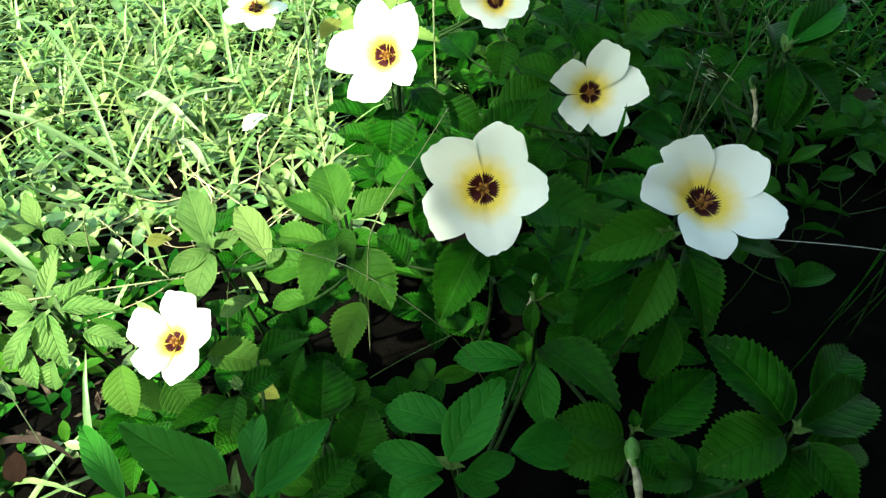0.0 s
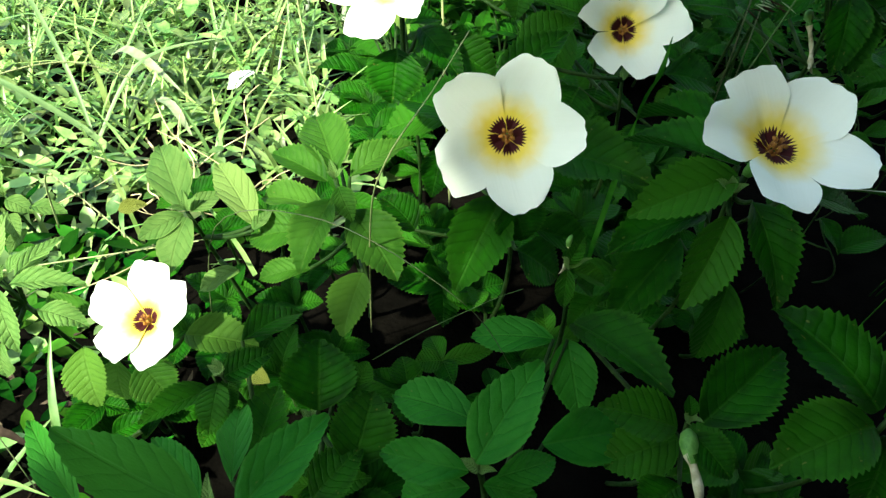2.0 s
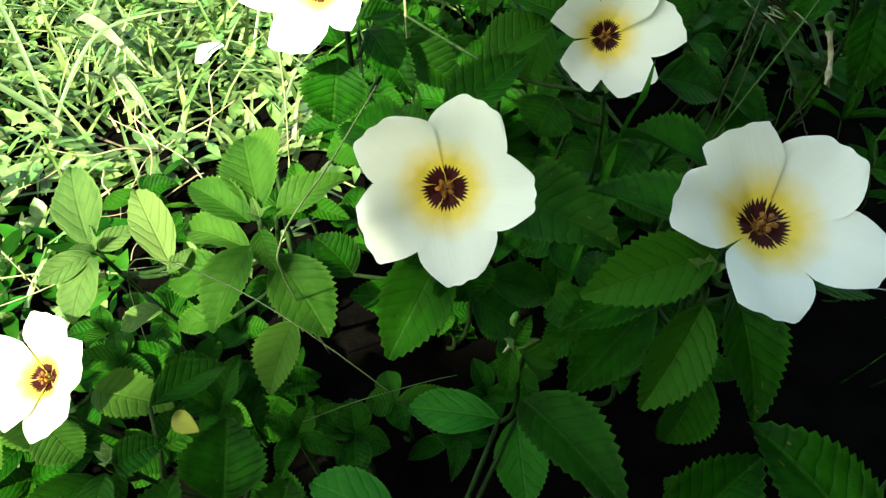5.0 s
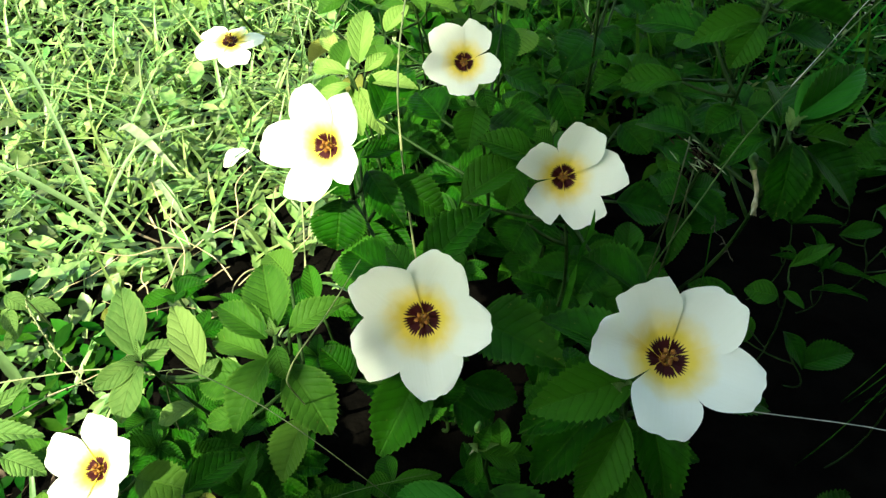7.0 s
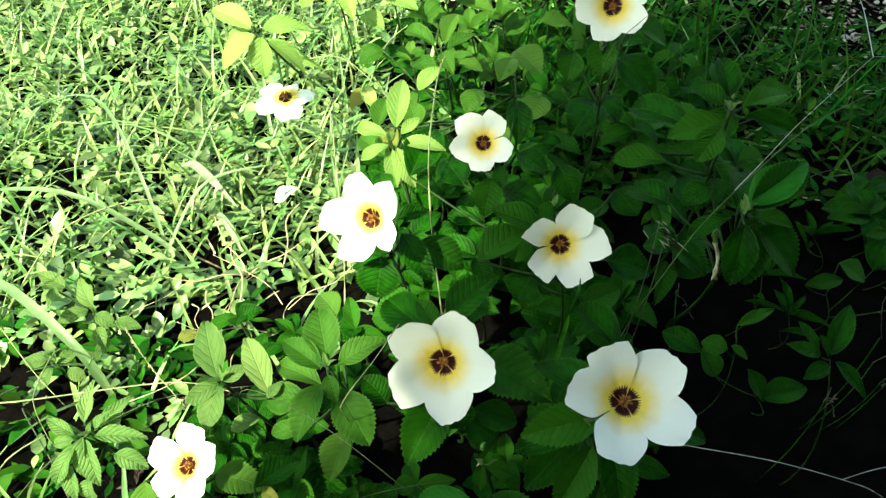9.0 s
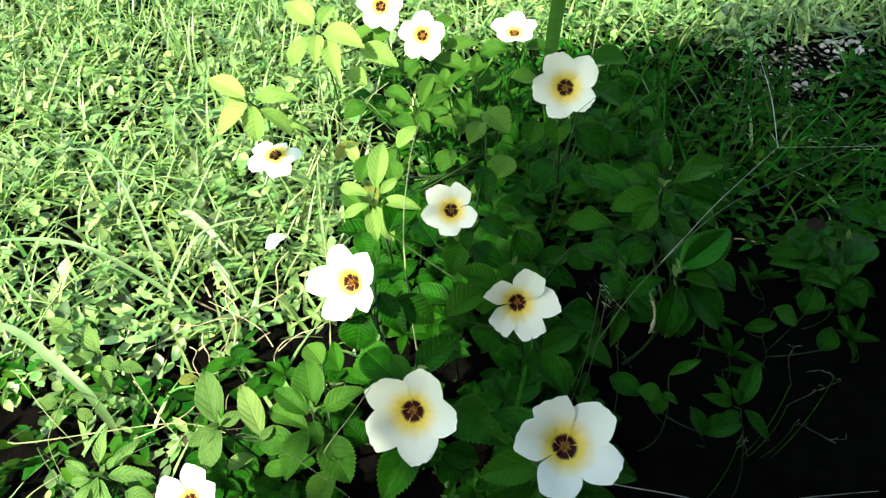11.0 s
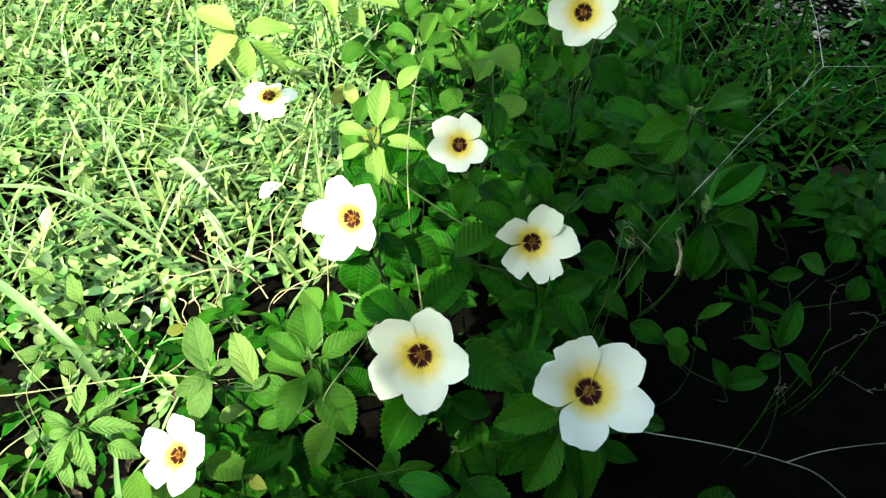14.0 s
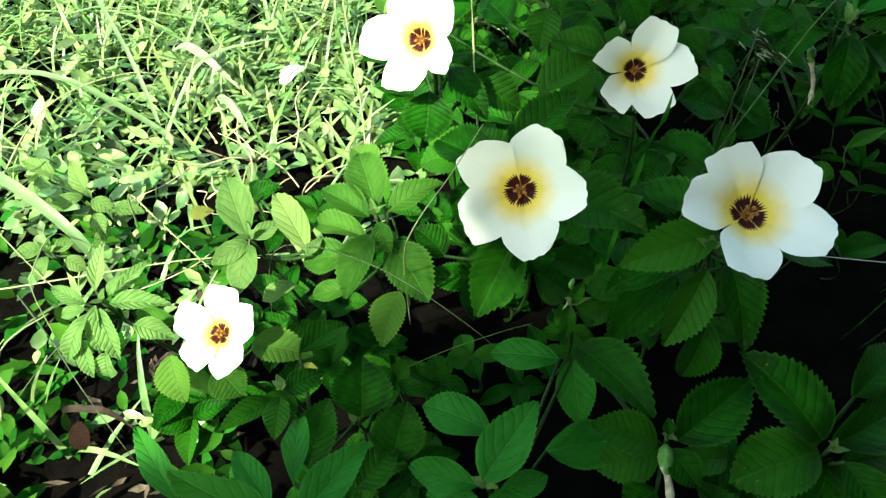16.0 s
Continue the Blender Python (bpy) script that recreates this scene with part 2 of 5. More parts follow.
def bend(a, b, sag=(0, 0, 0), n=7):
    a, b, sag = Vector(a), Vector(b), Vector(sag)
    return [a.lerp(b, i / (n - 1)) + sag * (4 * (i / (n - 1)) * (1 - i / (n - 1))) for i in range(n)]


def join(*shells):
    verts, faces = [], []
    for v, f in shells:
        k = len(verts)
        verts += v
        faces += [tuple(i + k for i in face) for face in f]
    return verts, faces


def leaf_mesh(name, material, teeth=11, arch=0.07, fold=0.10, wavy=0.0, broad=0.42, notch=0.085, tip=1.0, twist=0.0):
    """A leaf of length 1 along y and width 1, its base at the origin: quilted between its veins, with a toothed edge."""
    cols = (-1.0, -0.62, -0.28, 0.0, 0.28, 0.62, 1.0)
    rows = 2 * teeth + 3
    verts, uvs, faces = [], [], []
    power = math.log(0.5) / math.log(broad)
    for r in range(rows):
        u = r / (rows - 1)
        w = 0.5 * math.sin(math.pi * u ** power) ** (0.80 * tip)
        w = max(w, 0.035 if u < 0.5 else 0.0)
        for v in cols:
            edge = abs(v) == 1.0
            wv = w * v
            y = u
            if edge and notch and 0.12 < u < 0.97:
                out = r % 2
                wv *= 1.0 + (notch if out else -notch * 0.4)
                y += 0.022 if out else 0.0
            ripple = 0.0016 * math.sin((u * 9.0 - abs(v) * 2.3) * 2 * math.pi) * abs(v) * (w / 0.5)
            z = arch * 4 * u * (1 - u) + fold * abs(wv) + ripple + wavy * math.sin(u * 9 + v) * abs(v) * 0.1 + twist * wv * (u - 0.4)
            verts.append((wv, y, z))
            uvs.append((0.5 + 0.5 * v * (w / 0.5), u))
    n = len(cols)
    for r in range(rows - 1):
        for c in range(n - 1):
            faces.append((r * n + c, r * n + c + 1, (r + 1) * n + c + 1, (r + 1) * n + c))
    me = mesh_from(name, verts, faces, material, uvs)
    me.attributes.new("margin", "FLOAT", "POINT").data.foreach_set("value", [abs(cols[i % n]) for i in range(len(verts))])
    return me


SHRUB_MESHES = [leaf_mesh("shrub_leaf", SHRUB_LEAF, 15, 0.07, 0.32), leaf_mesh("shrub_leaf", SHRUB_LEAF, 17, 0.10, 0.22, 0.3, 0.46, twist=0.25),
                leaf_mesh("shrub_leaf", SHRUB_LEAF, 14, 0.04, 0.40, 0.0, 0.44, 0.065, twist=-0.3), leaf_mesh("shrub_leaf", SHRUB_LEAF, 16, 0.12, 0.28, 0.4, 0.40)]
YOUNG_MESHES = [leaf_mesh("young_leaf", YOUNG_LEAF, 11, 0.07, 0.22), leaf_mesh("young_leaf", YOUNG_LEAF, 12, 0.11, 0.14, 0.3, 0.46, twist=0.3)]
WEED_MESHES = [leaf_mesh("weed_leaf", WEED_LEAF, 8, 0.06, 0.14, 0.2, 0.40, 0.02), leaf_mesh("weed_leaf", WEED_LEAF, 8, 0.09, 0.10, 0.3, 0.44, 0.02, twist=0.2)]
PALE_MESHES = [leaf_mesh("pale_leaf", PALE_LEAF, 11, 0.08, 0.20, 0.3), leaf_mesh("pale_leaf", PALE_LEAF, 12, 0.11, 0.12, 0.4, 0.46, twist=0.3)]
SMOOTH_MESHES = [leaf_mesh("smooth_leaf", SMOOTH_LEAF, 14, 0.05, 0.16, 0.2, 0.42, 0.03), leaf_mesh("smooth_leaf", SMOOTH_LEAF, 14, 0.09, 0.12, 0.3, 0.46, 0.03, twist=0.25)]
FRESH_MESHES = [leaf_mesh("sunlit_fresh_leaf", SUNLIT_FRESH_LEAF, 14, 0.07, 0.34), leaf_mesh("sunlit_fresh_leaf", SUNLIT_FRESH_LEAF, 16, 0.10, 0.24, 0.3, 0.46, twist=0.25)]
# Smooth leaf shape in the darker shrub colour, dimmed for deep shade.
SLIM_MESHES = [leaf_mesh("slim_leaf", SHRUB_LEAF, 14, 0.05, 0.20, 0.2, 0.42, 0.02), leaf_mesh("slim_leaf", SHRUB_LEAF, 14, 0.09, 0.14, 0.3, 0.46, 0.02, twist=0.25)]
KINDS = {"slim": SLIM_MESHES, "fresh": FRESH_MESHES, "shrub": SHRUB_MESHES, "pale": PALE_MESHES, "smooth": SMOOTH_MESHES, "young": YOUNG_MESHES, "weed": WEED_MESHES}
chance = random.Random(7)


def leaf_pose(base, heading, rise, length, width, roll=0.0):
    """The pose of a leaf that starts at base and runs length in the compass heading (0: +y, 90: +x), rising by so many degrees."""
    h, e = radians(heading), radians(rise)
    y = Vector((math.sin(h) * math.cos(e), math.cos(h) * math.cos(e), math.sin(e)))
    up = Vector((0, -0.35, 1.0))
    z = (up - y * up.dot(y)).normalized()
    x = y.cross(z)
    m = Matrix((x, y, z)).transposed().to_4x4()
    return Matrix.Translation(base) @ m @ pose(0, 0, 0, 0, roll, 0) @ Matrix.Diagonal((width, length, length, 1))


def petal_mesh(seed, spread, reach, slant, rise, wide):
    """A broad petal along y: a narrow claw that widens to its shoulders, then two blunt corners (spread degrees apart, at that
    reach, one further out than the other by slant) with a wavy edge between. It climbs by rise from the claw to its end."""
    dice = random.Random(seed)
    full = 0.0288
    ends = [Vector((sign * math.sin(radians(spread / 2)), math.cos(radians(spread / 2)))) * full * (reach + sign * slant / 2) for sign in (-1, 1)]
    shoulder = full * reach * wide * dice.uniform(0.97, 1.05)
    claw, rows, cols = 0.0022, 12, 17
    crease, roll, phase = dice.uniform(0.0005, 0.0010), dice.uniform(-0.0006, 0.0006), dice.uniform(0, 6)
    bulge = full * dice.uniform(0.02, 0.045)
    verts, faces = [], []
    for r in range(rows + 1):
        s = r / rows
        for k in range(cols):
            v = -1 + 2 * k / (cols - 1)
            end = ends[0].lerp(ends[1], (v + 1) / 2)
            tip = Vector((end.x, end.y + bulge * (1 - v * v) * (1.0 + 0.25 * math.sin(2.5 * v + phase)) - 0.0005 * max(0.0, abs(v) - 0.85) / 0.15 + 0.00025 * math.sin(9 * v + phase)))
            rim = abs(ends[0].x if v < 0 else ends[1].x)
            grow = min(1.0, s / 0.60)
            half = claw + (shoulder - claw) * math.sin(grow * math.pi / 2) ** 0.92
            if s > 0.60:
                f = (s - 0.60) / 0.40
                half += (rim - shoulder) * f * f * (1.5 - 0.5 * f)
            y = 0.0012 + (tip.y - 0.0012) * s
            x = min(half, 0.0006 + 0.80 * y) * v if s < 1 else tip.x
            out = math.hypot(x, y) / full
            z = -0.0050 + (rise + 0.0050) * min(out, 1.15) ** 0.85 - crease * math.exp(-(v * 4.5) ** 2) * (1.1 - s)
            z += 0.0009 * v * s + roll * v * v * s + 0.0005 * math.sin(3 * v + 4 * s + phase) * s - 0.0012 * max(0.0, s - 0.8) * 5 * (0.4 + abs(v)) * 0.5
            verts.append((x, y, z))
    for r in range(rows):
        for k in range(cols - 1):
            faces.append((r * cols + k, r * cols + k + 1, (r + 1) * cols + k + 1, (r + 1) * cols + k))
    return mesh_from("petal", verts, faces, PETAL)


def blob(centre, half, rings=5, sides=7):
    verts, faces = [], []
    for r in range(rings + 1):
        a = math.pi * r / rings
        for k in range(sides):
            w = 2 * math.pi * k / sides
            verts.append(Vector((centre[0] + half[0] * math.sin(a) * math.cos(w), centre[1] + half[1] * math.sin(a) * math.sin(w), centre[2] + half[2] * math.cos(a))))
    for r in range(rings):
        for k in range(sides):
            j = (k + 1) % sides
            faces.append((r * sides + k, (r + 1) * sides + k, (r + 1) * sides + j, r * sides + j))
    return verts, faces


def stamen_mesh():
    filament = tube(bend((0, 0.0010, -0.0055), (0, 0.0019, 0.0005), (0, 0.0006, 0), 5), (0.00028,) * 5, 5)
    anther = blob((0, 0.0021, 0.0009), (0.0008, 0.0012, 0.0008), 6, 7)
    return mesh_from("stamen", *join(filament, anther), STAMEN)


def pistil_mesh():
    """Three thin styles that spread at their tips into small brushes."""
    shells = [blob((0, 0, -0.0046), (0.0012, 0.0012, 0.0010))]
    for k in range(3):
        a = radians(120 * k + 20)
        out = Vector((math.cos(a), math.sin(a), 0))
        foot, tip = Vector((0, 0, -0.0044)), out * 0.0014 + Vector((0, 0, 0.0022))
        shells.append(tube(bend(foot, tip, out * -0.0003, 5), (0.00022,) * 5, 5))
        for j in range(4):
            w = a + (j - 1.5) * 0.5
            shells.append(tube([tip, tip + Vector((math.cos(w), math.sin(w), 0.5)) * 0.0008], (0.00013, 0.00007), 4))
    return mesh_from("pistil", *join(*shells), STAMEN)


STAMEN_MESH = stamen_mesh()
PISTIL_MESH = pistil_mesh()
CALYX_MESH = mesh_from("calyx", *tube([(0, 0, -0.022), (0, 0, -0.018), (0, 0, -0.013), (0, 0, -0.0080), (0, 0, -0.0055)], (0.0009, 0.0022, 0.0028, 0.0028, 0.0020), 10), CALYX)
EVEN = ((0, 31, 1.0, 0.06, 8.0), (73, 27, 0.97, -0.07, 7.0), (144, 33, 1.02, 0.08, 8.5), (-143, 29, 0.98, -0.05, 8.0), (-71, 35, 1.0, -0.08, 7.5))
DROOPING = ((20, 31, 0.62, 0.06, -1.0), (88, 27, 0.97, -0.07, -4.0), (160, 33, 1.05, 0.08, -8.0), (-128, 29, 1.05, -0.05, -6.0), (-60, 35, 0.9, -0.08, -3.0))


def flower(plant, place, facing, petals, radius, wide=0.44):
    """Five petals that form a shallow cup round a dark eye, on a green calyx that holds them all. The petals: heading round the eye, spread of the two corners, reach, slant and rise in mm."""
    z = Vector(facing).normalized()
    y = (Vector((0, 0.6, 0.8)) - z * z.dot(Vector((0, 0.6, 0.8)))).normalized()
    m = Matrix((y.cross(z), y, z)).transposed().to_4x4()
    m = Matrix.Translation(place) @ m @ Matrix.Scale(radius / 0.0288, 4)
    head = part("flower", CALYX_MESH, plant, plant.matrix_world.inverted() @ m, "white five-petalled flower with yellow throat and maroon eye")
    for k, (turn, spread, reach, slant, rise) in enumerate(petals):
        part("petal", petal_mesh(k * 7 + int(radius * 1e5), spread, reach, slant, rise * 0.0000288 / radius, wide), head, pose(0, 0, 0.00015 * k, 0, 0, -turn))
    for k in range(5):
        part("stamen", STAMEN_MESH, head, pose(0, 0, 0, chance.uniform(-9, 9), 0, 30 + 72 * k + chance.uniform(-8, 8)))
    part("pistil", PISTIL_MESH, head)
    return m @ Vector((0, 0, -0.020))


def shoot(node, leaves, kind="shrub", lean=(0.0, 0.02), bloom=None, name="flowering_shrub", label="", category="shrub", group="", tuft=True, thick=1.0):
    """One leafy shoot: a stem from the ground to its node, side twigs and leaves (offset of the base in mm, heading, rise, length and width in mm)."""
    node = Vector(node)
    root = Vector((node.x + lean[0], node.y + lean[1], GROUND(node.x + lean[0], node.y + lean[1]) - 0.004))
    plant = new(name)
    plant.matrix_world = Matrix.Translation(root)
    tagged(plant, label, category, group)
    back = Matrix.Translation(-root)
    axis = bend(root, node, (0.006, -0.008, 0), 9)
    shells = [tube(axis, [thick * (0.0014 - 0.00007 * i) for i in range(9)], 6)]
    meshes = KINDS[kind]
    if bloom:
        foot = flower(plant, *bloom)
        near = min(axis[3:], key=lambda p: (p - foot).length)
        shells.append(tube(bend(near, foot, (0, 0, -0.003), 5), (0.0013,) * 5, 6))
    for i, (dx, dy, dz, heading, rise, length, width) in enumerate(leaves):
        base = node + Vector((dx, dy, dz)) / 1000
        if Vector((dx, dy, dz)).length > 6:
            near = min(axis, key=lambda p: (p + Vector((0, 0, 0.012)) - base).length)
            shells.append(tube(bend(near, base, (0, 0, -0.002), 5), [thick * r for r in (0.0012, 0.0011, 0.001, 0.0009, 0.0008)], 5))
        m = back @ leaf_pose(base, heading, rise, length / 1000, width / 1000, chance.uniform(-12, 12))
        part("leaf", meshes[(i * 5 + int(length)) % len(meshes)], plant, m)
    if tuft:
        for k in range(3):
            m = back @ leaf_pose(node, 120 * k + chance.uniform(-40, 40), chance.uniform(35, 75), chance.uniform(0.006, 0.011), chance.uniform(0.0025, 0.0045))
            part("bud_leaf", PALE_MESHES[k % 2], plant, m, "tiny pale young leaf")
    stem = part("stem", mesh_from("stem", *join(*shells), STEM), plant, back)
    return plant


def GROUND(x, y):
    """The soil's height."""
    return -0.018 + 0.010 * noise.noise(Vector((x * 3.1, y * 3.1, 0.3))) + 0.004 * noise.noise(Vector((x * 14, y * 14, 1.7)))


# ---- ground ----
def ground():
    near = [i * 0.04 for i in range(-40, 61)]
    far = [2.6, 3.0, 3.6, 4.5, 6, 8, 12, 20, 40, 90, 200]
    xs = [-f for f in reversed(far)] + near + far
    ys = xs
    verts = [(x, y, GROUND(x, y) if abs(x) < 9 and abs(y) < 9 else -0.018) for y in ys for x in xs]
    n = len(xs)
    faces = [(j * n + i, j * n + i + 1, (j + 1) * n + i + 1, (j + 1) * n + i) for j in range(n - 1) for i in range(n - 1)]
    tagged(new("ground", mesh_from("ground", verts, faces, SOIL)), "near-black garden soil under weeds and grass, bed shade put into its colour", "ground", kind="structure")


ground()


# ---- the turf: grass, small herbs and straw ----
def shrub_edge(y):
    """Where the shrubs begin: the turf lies to the left of it."""
    steps = ((-1.0, -0.02), (0.0, -0.16), (0.15, -0.24), (0.25, -0.20), (0.33, -0.14), (0.40, -0.09), (0.50, -0.09), (0.60, -0.10), (0.80, -0.14), (1.0, -0.10), (1.2, 0.0))
    for (y0, x0), (y1, x1) in zip(steps, steps[1:]):
        if y0 <= y <= y1:
            return x0 + (x1 - x0) * (y - y0) / (y1 - y0)
    return 0.0


def bare_patch(x, y):
    """The bare spot with dead leaves and pebbles at the back."""
    return ((x - 0.475) / 0.065) ** 2 + ((y - 0.985) / 0.105) ** 2 + 0.9 * noise.noise(Vector((x * 25, y * 25, 3.0))) < 1.0 or (x - 0.57) ** 2 + (y - 1.055) ** 2 < 0.0022


def turf_share(x, y):
    """How thick the turf grows at a place, 0 to 1."""
    inside = x - shrub_edge(y)
    clump = 0.70 + 0.75 * noise.noise(Vector((x * 8, y * 8, 5.0)))
    if inside < 0 or y > 1.05 or y < -0.1 or x > 0.75:
        share = 1.0
    elif y > 0.62 and x > 0.10:
        share = 0.05
    else:
        share = max(0.0, 0.35 - inside * 16)
        if y > 0.66:
            share = max(share, 0.35 if x < 0.02 else 0.08)
    if -0.05 < y < 0.46 and -0.40 < inside < 0:
        share *= (0.03 if y < 0.27 else 0.07 if y < 0.36 else 0.20) + 0.38 * noise.noise(Vector((x * 16, y * 16, 9.0)))
    if ((x + 0.135) / 0.045) ** 2 + ((y - 0.435) / 0.055) ** 2 < 1.0:
        share *= 0.25
    if (x + 0.21) ** 2 + (y - 0.52) ** 2 < 0.0022:
        share *= 0.3
    if bare_patch(x, y):
        share *= 0.12
    return max(0.0, share * clump)


def lawn_near(x, y):
    """1 where the short turf grows, falling softly to 0 where the coarser lawn takes over."""
    d = math.hypot((x + 0.05) / 1.35, (y - 0.85) / 1.15) + 0.25 * noise.noise(Vector((x * 2.5, y * 2.5, 7.0)))
    return min(1.0, max(0.0, (1.0 - d) / 0.3))


def scatter(count, seed, far=False, box=None):
    dice = random.Random(seed)
    made = 0
    while made < count:
        if box:
            made += 1
            x, y = dice.uniform(box[0], box[1]), dice.uniform(box[2], box[3])
            if not bare_patch(x, y):
                yield x, y, dice
            continue
        if far:
            a, d = dice.uniform(0, 2 * math.pi), 6.5 * dice.random() ** 0.8
            x, y = d * math.cos(a), 0.6 + d * math.sin(a)
            if dice.random() < lawn_near(x, y):
                continue
        else:
            x, y = dice.uniform(-1.5, 1.35), dice.uniform(-0.5, 2.2)
            if dice.random() > lawn_near(x, y):
                continue
        if dice.random() < turf_share(x, y):
            made += 1
            yield x, y, dice


def blades(name, count, seed, length, width, material, label, lie=(20, 75), far=False, box=None):
    verts, faces = [], []
    for x, y, dice in scatter(count, seed, far, box):
        h = dice.uniform(0, 2 * math.pi)
        tilt = radians(dice.uniform(*lie))
        size, w = dice.uniform(*length), dice.uniform(*width)
        droop = dice.uniform(0.2, 1.3)
        side = Vector((-math.sin(h), math.cos(h), 0))
        p = Vector((x, y, GROUND(x, y) - 0.002))
        k = len(verts)
        for s in range(5):
            a = tilt + droop * s / 4
            half = side * (w * 0.5 * (1 - (s / 4) ** 2.2) + 0.0002)
            verts += [p - half, p + Vector((0, 0, -w * 0.12)), p + half]
            p = p + Vector((math.cos(h) * math.sin(a), math.sin(h) * math.sin(a), math.cos(a))) * (size / 4)
            if p.z < GROUND(p.x, p.y) + 0.002:
                p.z = GROUND(p.x, p.y) + 0.002
        for s in range(4):
            a = k + 3 * s
            faces += [(a, a + 1, a + 4, a + 3), (a + 1, a + 2, a + 5, a + 4)]
    tagged(new(name, mesh_from(name, verts, faces, material)), label, "grass", kind="stuff")


def herbs(name, count, seed, length, material, label, high=0.03, far=False, box=None, breadth=(0.14, 0.25)):
    """Creeping sprigs: each a thin stalk with opposite pairs of small pointed leaves."""
    verts, faces = [], []
    for x, y, dice in scatter(count, seed, far, box):
        h = dice.uniform(0, 2 * math.pi)
        rise = dice.uniform(0.25, 1.2)
        p = Vector((x, y, GROUND(x, y)))
        way = Vector((math.cos(h) * math.cos(rise), math.sin(h) * math.cos(rise), math.sin(rise)))
        for pair in range(dice.randint(2, 4)):
            p = p + way * dice.uniform(0.3, 1.0) * high * 0.45
            turn = dice.uniform(0, math.pi)
            for s in (0, math.pi):
                a = turn + s + dice.uniform(-0.3, 0.3)
                lift = dice.uniform(-0.35, 0.7)
                out = Vector((math.cos(a) * math.cos(lift), math.sin(a) * math.cos(lift), math.sin(lift)))
                side = Vector((-math.sin(a), math.cos(a), dice.uniform(-0.3, 0.3)))
                size = dice.uniform(*length)
                w = size * dice.uniform(*breadth)
                k = len(verts)
                sag = Vector((0, 0, -size * dice.uniform(0.02, 0.25)))
                keel = Vector((0, 0, -w * 0.35))
                verts.append(p)
                for u, wide in ((0.18, 0.72), (0.42, 1.0), (0.72, 0.66)):
                    mid = p + out * size * u + sag * u * u
                    verts += [mid + side * w * wide, mid + keel * wide, mid - side * w * wide]
                verts.append(p + out * size + sag)
                faces += [(k, k + 2, k + 1), (k, k + 3, k + 2)]
                for j in (k + 1, k + 4):
                    faces += [(j, j + 1, j + 4, j + 3), (j + 1, j + 2, j + 5, j + 4)]
                faces += [(k + 7, k + 8, k + 10), (k + 8, k + 9, k + 10)]
    tagged(new(name, mesh_from(name, verts, faces, material)), label, "weeds", kind="stuff")


herbs("herb_carpet", 5000, 11, (0.012, 0.022), HERB, "carpet of small bright green creeping weeds in sunlit grass", 0.035)
blades("grass_turf", 17800, 12, (0.028, 0.085), (0.0024, 0.0048), GRASS, "dense short bright green lawn grass and weeds", (8, 62))
blades("long_grass", 720, 13, (0.08, 0.15), (0.0022, 0.0048), GRASS, "long arching green grass blades in the turf", (35, 70))
herbs("broad_weeds", 1250, 17, (0.016, 0.030), HERB, "low weeds with broad pale green leaves in the grass", 0.04, breadth=(0.16, 0.29))
herbs("front_weeds", 16, 23, (0.010, 0.019), HERB, "low weeds with rounded pale green leaves at the turf edge", 0.05, box=(-0.38, -0.20, 0.29, 0.46), breadth=(0.26, 0.40))
blades("straw_litter", 465, 14, (0.03, 0.10), (0.0010, 0.0026), STRAW, "pale dry straw scattered through the grass", (70, 92))
blades("upright_grass", 360, 18, (0.06, 0.15), (0.0020, 0.0044), SHADED_GREEN, "upright grass blades behind the shrubs, darkened to carry their shade", (4, 40), box=(0.03, 0.47, 0.64, 1.0))
herbs("shade_weeds", 620, 19, (0.012, 0.026), SHADED_GREEN, "low weeds behind the shrubs, shade put into their dark green", 0.05, box=(0.03, 0.66, 0.60, 1.0))
herbs("edge_weeds", 120, 29, (0.012, 0.026), SHADED_GREEN, "dark green weeds at the edge of the shrubs", 0.035, box=(-0.46, -0.12, 0.08, 0.42))
blades("outer_grass", 30000, 15, (0.06, 0.14), (0.006, 0.014), GRASS, "green grass of the lawn further off", far=True)
herbs("outer_herbs", 13000, 16, (0.025, 0.05), HERB, "green weeds of the lawn further off", 0.04, True)


